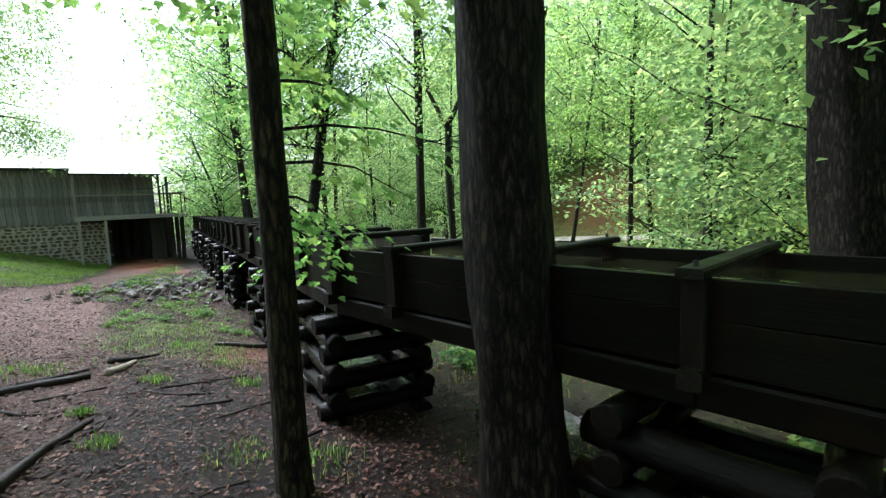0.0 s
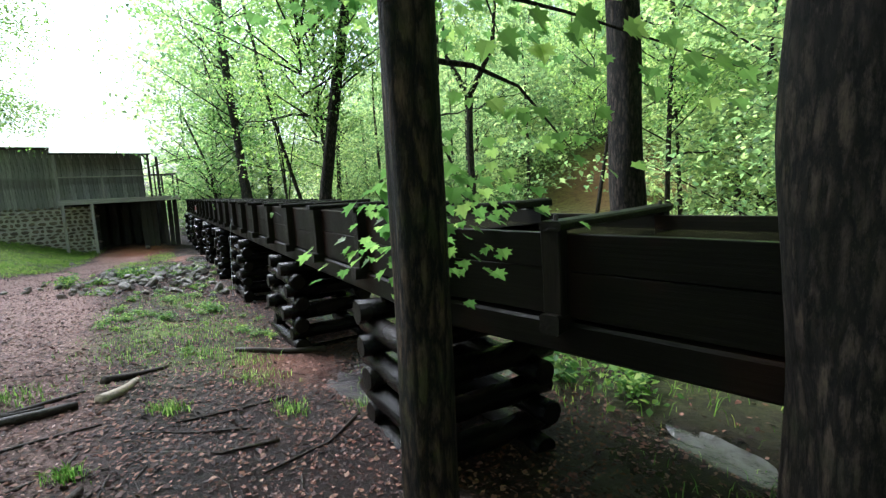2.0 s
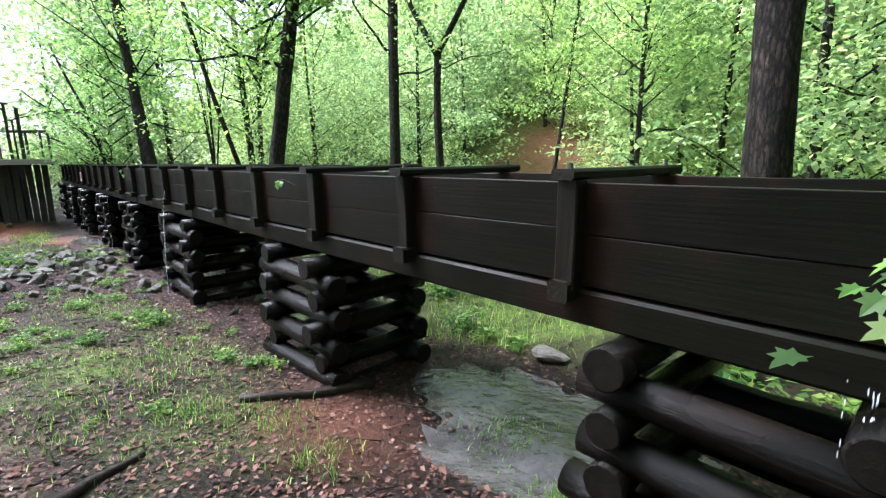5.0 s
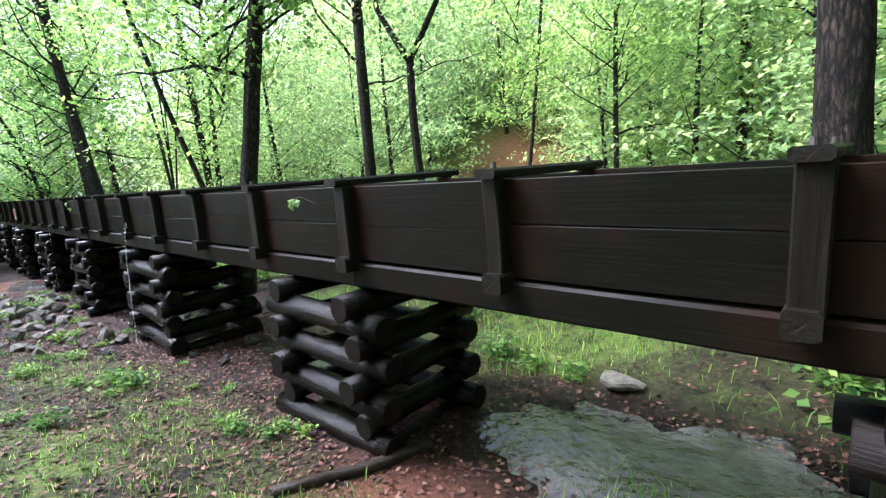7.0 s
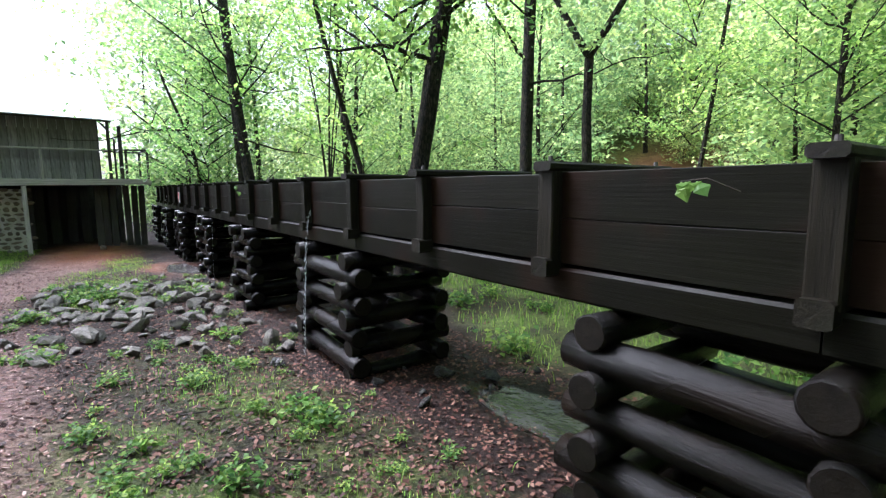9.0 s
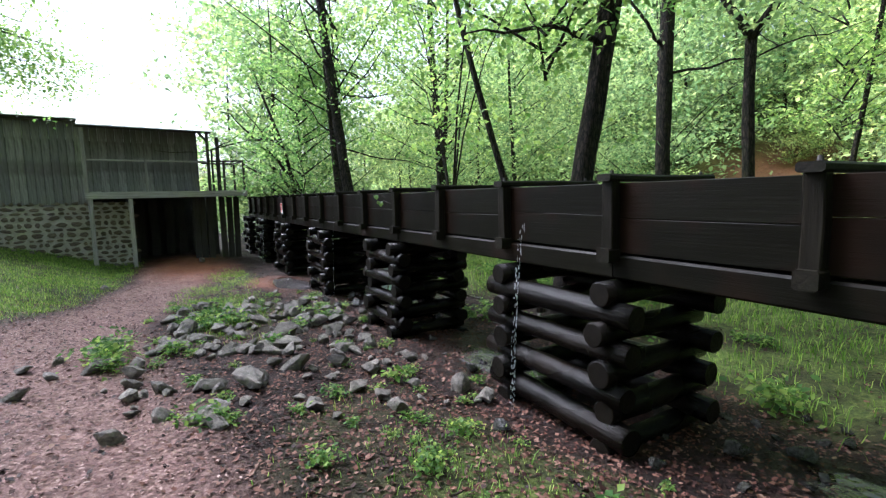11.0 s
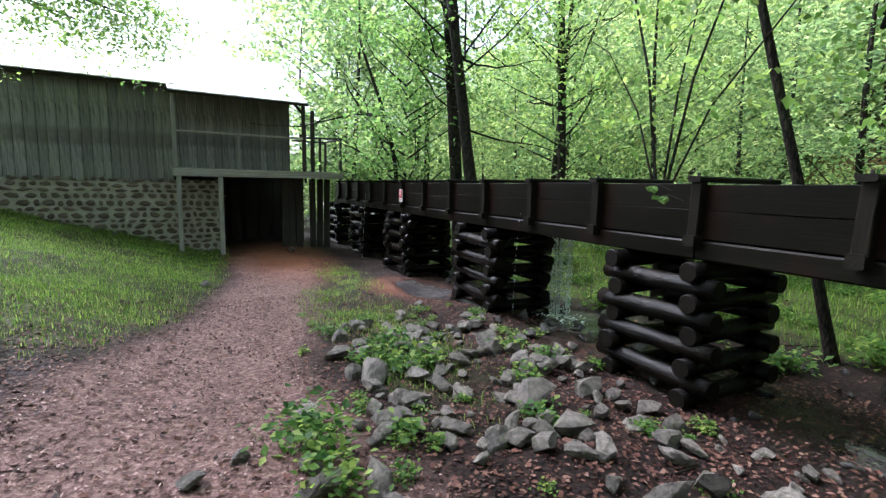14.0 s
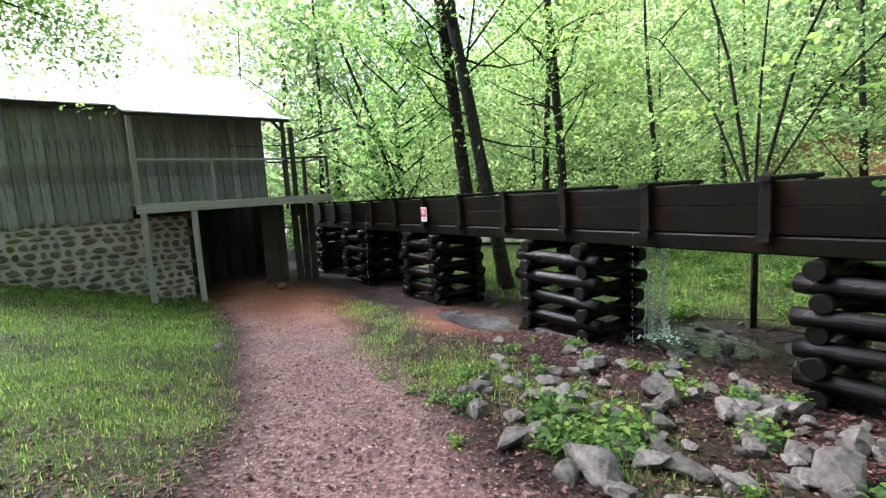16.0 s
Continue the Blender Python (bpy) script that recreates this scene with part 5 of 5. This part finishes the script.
def trickle(u, v, z0, z1, spread, strands, seed, push=0.12, fat=1.0):
    r = random.Random(seed)
    t = thing("water_leak", Matrix.Identity(4), "thin clear strands of water leaking from the flume", "water", "leaks of the flume")
    for k in range(strands):
        du = r.uniform(-spread, spread)
        vs, fs = [], []
        top = z0 + r.uniform(-0.02, 0.02)
        s = 0.0
        while s < 1.0:
            L = r.uniform(0.01, 0.05)
            w = r.uniform(0.001, 0.0024) * fat
            zc = top + (z1 - top) * s
            c = at(u + du + r.uniform(-0.006, 0.006), v + push * math.sqrt(s) + r.uniform(-0.005, 0.005), zc)
            a, b = tube([c, c - Vector((0, 0, L * 0.35)), c - Vector((0, 0, L * 0.75)), c - Vector((0, 0, L))], [w * 0.2, w, w * 1.1, w * 0.2], 5)
            o = len(vs)
            vs += a
            fs += [tuple(o + i for i in x) for x in b]
            s += (L + r.uniform(0.005, 0.07)) / (top - z1)
        tagged(link_mesh("strand", smooth(mesh_from("strand", vs, fs, FALL)), t), kind="stuff")


trickle(13.6, -1.64, 1.27, -0.3, 0.04, 5, 1)
trickle(5.62, -1.68, 1.0, -0.2, 0.04, 6, 2, 0.05)
trickle(19.5, -2.9, 0.95, -0.5, 0.3, 44, 3, 0.0, 5.5)
trickle(18.95, -1.66, 1.2, -0.4, 0.02, 1, 4, 0.06)
trickle(26.2, -1.66, 1.3, -0.45, 0.02, 2, 5, 0.1)


# ---------- sign and sprigs on the flume ----------
sg = thing("sign", UV @ pose(23.57, -1.675, 1.3, 0, 0, 180), "small red and white notice board on the flume's side", "sign")
WHITE, RED = plain("white_paint", (0.75, 0.74, 0.72)), plain("red_paint", (0.5, 0.03, 0.03))
beam("board", (-0.1, 0, 0), (0.1, 0, 0), 0.012, 0.27, WHITE, sg)
beam("red_panel", (-0.085, -0.01, 0.035), (0.085, -0.01, 0.035), 0.006, 0.17, RED, sg)
for z, w in ((0.08, 0.11), (0.045, 0.13), (0.01, 0.09)):
    beam("text_bar", (-w / 2, -0.0155, z), (w / 2, -0.0155, z), 0.003, 0.014, WHITE, sg)
beam("text_bar", (-0.06, -0.009, -0.09), (0.06, -0.009, -0.09), 0.003, 0.02, RED, sg)


def sprig(u, v, z, seed):
    r = random.Random(seed)
    t = thing("sprig", UV @ Matrix.Translation((u, v, z)), "fresh yellow-green leaf sprig growing from the flume planks", "leaf sprig", "sprigs on the flume")
    vs, fs = tube([(-0.16, -0.03, -0.03), (-0.06, 0.02, 0.02), (0.03, 0.04, 0.01)], [0.003, 0.003, 0.002], 5)
    link_mesh("stem", mesh_from("stem", vs, fs, STICK), t)
    for k in range(5):
        a = r.uniform(-0.6, 0.9)
        L = r.uniform(0.07, 0.11)
        w = L * 0.28
        tip = Vector((math.sin(a) * L, 0.02, -math.cos(a) * L * r.uniform(0.4, 1)))
        sd = Vector((math.cos(a) * w, 0.015, math.sin(a) * w))
        p = Vector((0.03 - 0.02 * k, 0.04, 0.01))
        link_mesh("leaf", mesh_from("leaf", [p, p + tip * 0.5 + sd, p + tip, p + tip * 0.5 - sd, p + tip * 0.5 + Vector((0, 0.012, 0))], [(0, 1, 4), (1, 2, 4), (2, 3, 4), (3, 0, 4)], WEED), t)


sprig(9.56, -1.68, 1.52, 1)
sprig(16.69, -1.7, 1.46, 2)
sprig(16.8, -1.68, 1.55, 3)


# ---------- weeds, grass, leaf litter ----------
def weed_mesh(seed, n, h, size):
    g = np.random.default_rng(seed)
    c = np.stack([g.normal(0, h * 0.7, n), g.normal(0, h * 0.7, n), np.abs(g.normal(h * 0.7, h * 0.3, n))], 1)
    co, f = leaf_cloud(c, (0.01, 0.01, 0.01), 1, size, seed, 0.4, 0.15)
    return np_mesh("leaves", co, f, WEED)


def stem_mesh(seed, n, h):
    r = random.Random(seed)
    vs, fs = [], []
    for k in range(n):
        a = r.uniform(0, 6.28)
        e = r.uniform(0.3, 1.0) * h
        p, q = tube([(0, 0, -0.02), (math.cos(a) * e * 0.4, math.sin(a) * e * 0.4, h * 0.5), (math.cos(a) * e, math.sin(a) * e, h * 0.85)], [0.004, 0.003, 0.0015], 4)
        o = len(vs)
        vs += p
        fs += [tuple(o + i for i in x) for x in q]
    return mesh_from("stem", vs, fs, WEED)


WEEDS = [(weed_mesh(70 + k, n, h, s), stem_mesh(70 + k, 7, h)) for k, (n, h, s) in enumerate(((130, 0.13, 0.06), (80, 0.09, 0.05), (170, 0.17, 0.065), (60, 0.07, 0.04)))]
rg = random.Random(14)


def weed(u, v, k, s):
    t = thing("weed", Matrix.Translation(at(u, v, float(height(u, v)))) @ pose(0, 0, 0, 0, 0, rg.uniform(0, 360)) @ Matrix.Diagonal((s, s, s, 1)), "low bright-green broadleaf weed among stones and litter", "weed", "weeds")
    link_mesh("leaves", WEEDS[k][0], t)
    tagged(link_mesh("stem", WEEDS[k][1], t), kind="stuff")


for u, v, k, s in ((18.27, 0.44, 0, 1.3), (18.0, 0.6, 0, 1.1), (16.28, 1.56, 2, 1.1), (16.33, 0.96, 1, 1.2), (17.8, 0.19, 0, 1.3), (17.6, 0.5, 0, 1.2), (16.57, 1.57, 2, 1.0), (17.87, 0.82, 1, 1.2), (17.1, -0.5, 0, 1.0), (16.3, -0.1, 1, 1.3), (17.9, -0.9, 2, 0.8), (17.5, -1.1, 0, 1.0), (15.9, 1.5, 2, 0.9), (14.6, -0.9, 1, 1.2), (11.8, -1.0, 0, 1.0), (12.0, -0.9, 1, 1.4)):
    weed(u, v, k, s)
for _ in range(120):
    u = rg.uniform(9.0, 20.5)
    v = rg.uniform(-1.6, 1.3) if u > 14 else rg.uniform(-1.6, 0.5)
    weed(u, v, rg.choice((1, 3, 3, 0)), rg.uniform(0.4, 0.9))
for _ in range(110):
    weed(rg.uniform(2, 24), rg.uniform(-9, -3.2), rg.choice((0, 1, 2, 2)), rg.uniform(0.8, 1.7))


def scatter(n, ulo, uhi, vlo, vhi, g):
    return g.uniform(ulo, uhi, n), g.uniform(vlo, vhi, n)


def chips(name, n, box, keep, lo, hi, mat, seed, label, slim=0.45, lift=0.0):
    """Flat curled scraps lying on the ground."""
    g = np.random.default_rng(seed)
    u, v = scatter(n, *box, g)
    m = keep(u, v, g)
    u, v = u[m], v[m]
    n = len(u)
    xy = u[:, None] * D2 + v[:, None] * N2
    p = np.concatenate([xy, (height(u, v) + lift + g.uniform(0.003, 0.016, n))[:, None]], 1)
    az = g.uniform(0, 6.283, n)
    x = np.stack([np.cos(az), np.sin(az), g.normal(0, 0.22, n)], 1)
    y = np.stack([-np.sin(az), np.cos(az), g.normal(0, 0.3, n)], 1)
    L = g.uniform(lo, hi, n)[:, None]
    W = L * g.uniform(0.18, slim, n)[:, None]
    up = np.array([0, 0, 1.0]) * L * g.uniform(-0.1, 0.2, n)[:, None]
    co = np.stack([p - x * L / 2, p + y * W + up, p + x * L / 2, p - y * W + up], 1).reshape(-1, 3)
    i = np.arange(n) * 4
    f = np.concatenate([np.stack([i, i + 2, i + 1], 1), np.stack([i, i + 3, i + 2], 1)])
    return tagged(new(name, np_mesh(name, co, f, mat)), label, "leaf litter", kind="stuff")


def not_turf(u, v, g):
    k = ground_masks(u, v)
    return (g.uniform(0, 1, len(u)) > 0.5 * k["turf"]) & (g.uniform(0, 1, len(u)) > 0.45 * k["wet"]) & (g.uniform(0, 1, len(u)) > 0.7 * k["path"] * np.clip((u - 8) / 6, 0, 1)) & (g.uniform(0, 1, len(u)) > 0.8 * k["clay"])


def on_path(u, v, g):
    k = ground_masks(u, v)
    return k["path"] * (1 - 0.8 * np.clip(k["clay"], 0, 1)) > g.uniform(0.1, 0.9, len(u))


def on_turf(u, v, g):
    return ground_masks(u, v)["turf"] * 0.95 + 0.02 > g.uniform(0.05, 1, len(u))


def foam_spots(u, v, g):
    return np.exp(-(((u - 19.45) / 0.5) ** 2 + ((v + 2.75) / 0.4) ** 2)) > g.uniform(0.15, 1, len(u))


chips("foam", 2600, (18.3, 20.6, -3.8, -1.9), foam_spots, 0.015, 0.06, FALL, 9, "white splashing foam where the leak falls on rocks", 0.6, 0.045)
chips("leaf_litter", 150000, (1.5, 21.5, -3.6, 5.6), not_turf, 0.014, 0.05, LITTER, 1, "dense brown fallen leaves and bark scraps on damp soil")
chips("leaf_litter", 26000, (0.0, 26, -9, 6), not_turf, 0.025, 0.065, LITTER, 2, "scattered brown fallen leaves on damp soil")
chips("wood_chips", 85000, (4, 27, -0.6, 4.2), on_path, 0.012, 0.038, CHIP, 3, "pinkish shredded wood chips covering the path", 0.3)


def grass(name, n, box, keep, lo, hi, seed, label, spots=None):
    g = np.random.default_rng(seed)
    if spots:
        c = np.array(spots)[g.integers(0, len(spots), n)]
        u, v = c[:, 0] + g.normal(0, 1, n) * c[:, 2], c[:, 1] + g.normal(0, 1, n) * c[:, 2]
    else:
        u, v = scatter(n, *box, g)
        m = keep(u, v, g)
        u, v = u[m], v[m]
    n = len(u)
    xy = u[:, None] * D2 + v[:, None] * N2
    p = np.concatenate([xy, (height(u, v) - 0.005)[:, None]], 1)
    az = g.uniform(0, 6.283, n)
    L = g.uniform(lo, hi, n)[:, None]
    lean = np.stack([np.cos(az), np.sin(az), np.zeros(n)], 1) * L * g.uniform(0.2, 0.9, n)[:, None]
    sd = np.stack([-np.sin(az), np.cos(az), np.zeros(n)], 1) * (0.0016 + 0.022 * L)
    up = np.array([0, 0, 1.0]) * L
    co = np.stack([p - sd, p + sd, p + up * 0.62 + lean * 0.35 + sd * 0.8, p + up * 0.62 + lean * 0.35 - sd * 0.8, p + up * 0.85 + lean], 1).reshape(-1, 3)
    i = np.arange(n) * 5
    f = np.concatenate([np.stack([i, i + 1, i + 2], 1), np.stack([i, i + 2, i + 3], 1), np.stack([i + 3, i + 2, i + 4], 1)])
    return tagged(new(name, np_mesh(name, co, f, GRASS)), label, "grass", kind="stuff")


grass("grass", 170000, (14, 29, -0.8, 7.5), on_turf, 0.02, 0.1, 1, "short green lawn grass sloping up from the path")
grass("grass", 34000, (7.5, 24, -1.6, 1.2), on_turf, 0.015, 0.065, 2, "thin green grass growing through leaf litter")
grass("grass", 52000, (4, 27, -10, -2.6), on_turf, 0.05, 0.18, 3, "lush green grass on the flat beyond the flume")
TUFTS = [(7.99, 0.91, 0.2), (4.99, -0.83, 0.16), (4.73, -1.37, 0.14), (7.89, -1.03, 0.14), (6.95, -1.13, 0.08), (7.56, -2.3, 0.16), (7.4, -2.25, 0.14), (7.2, -0.22, 0.08), (8.99, -0.61, 0.14), (8.58, -1.02, 0.16), (8.0, 1.0, 0.16), (14.18, -2.4, 0.15), (9.6, -0.5, 0.3), (10.4, -0.7, 0.35), (6.3, 0.3, 0.05), (5.5, 0.1, 0.06), (9.2, 0.1, 0.25), (13.0, -0.4, 0.3), (4.0, -3.2, 0.4), (6.0, -3.6, 0.4), (6.6, -1.95, 0.14), (6.75, -1.85, 0.1)]
grass("grass", 3600, None, None, 0.03, 0.11, 4, "loose tufts of green grass beside the path", TUFTS)
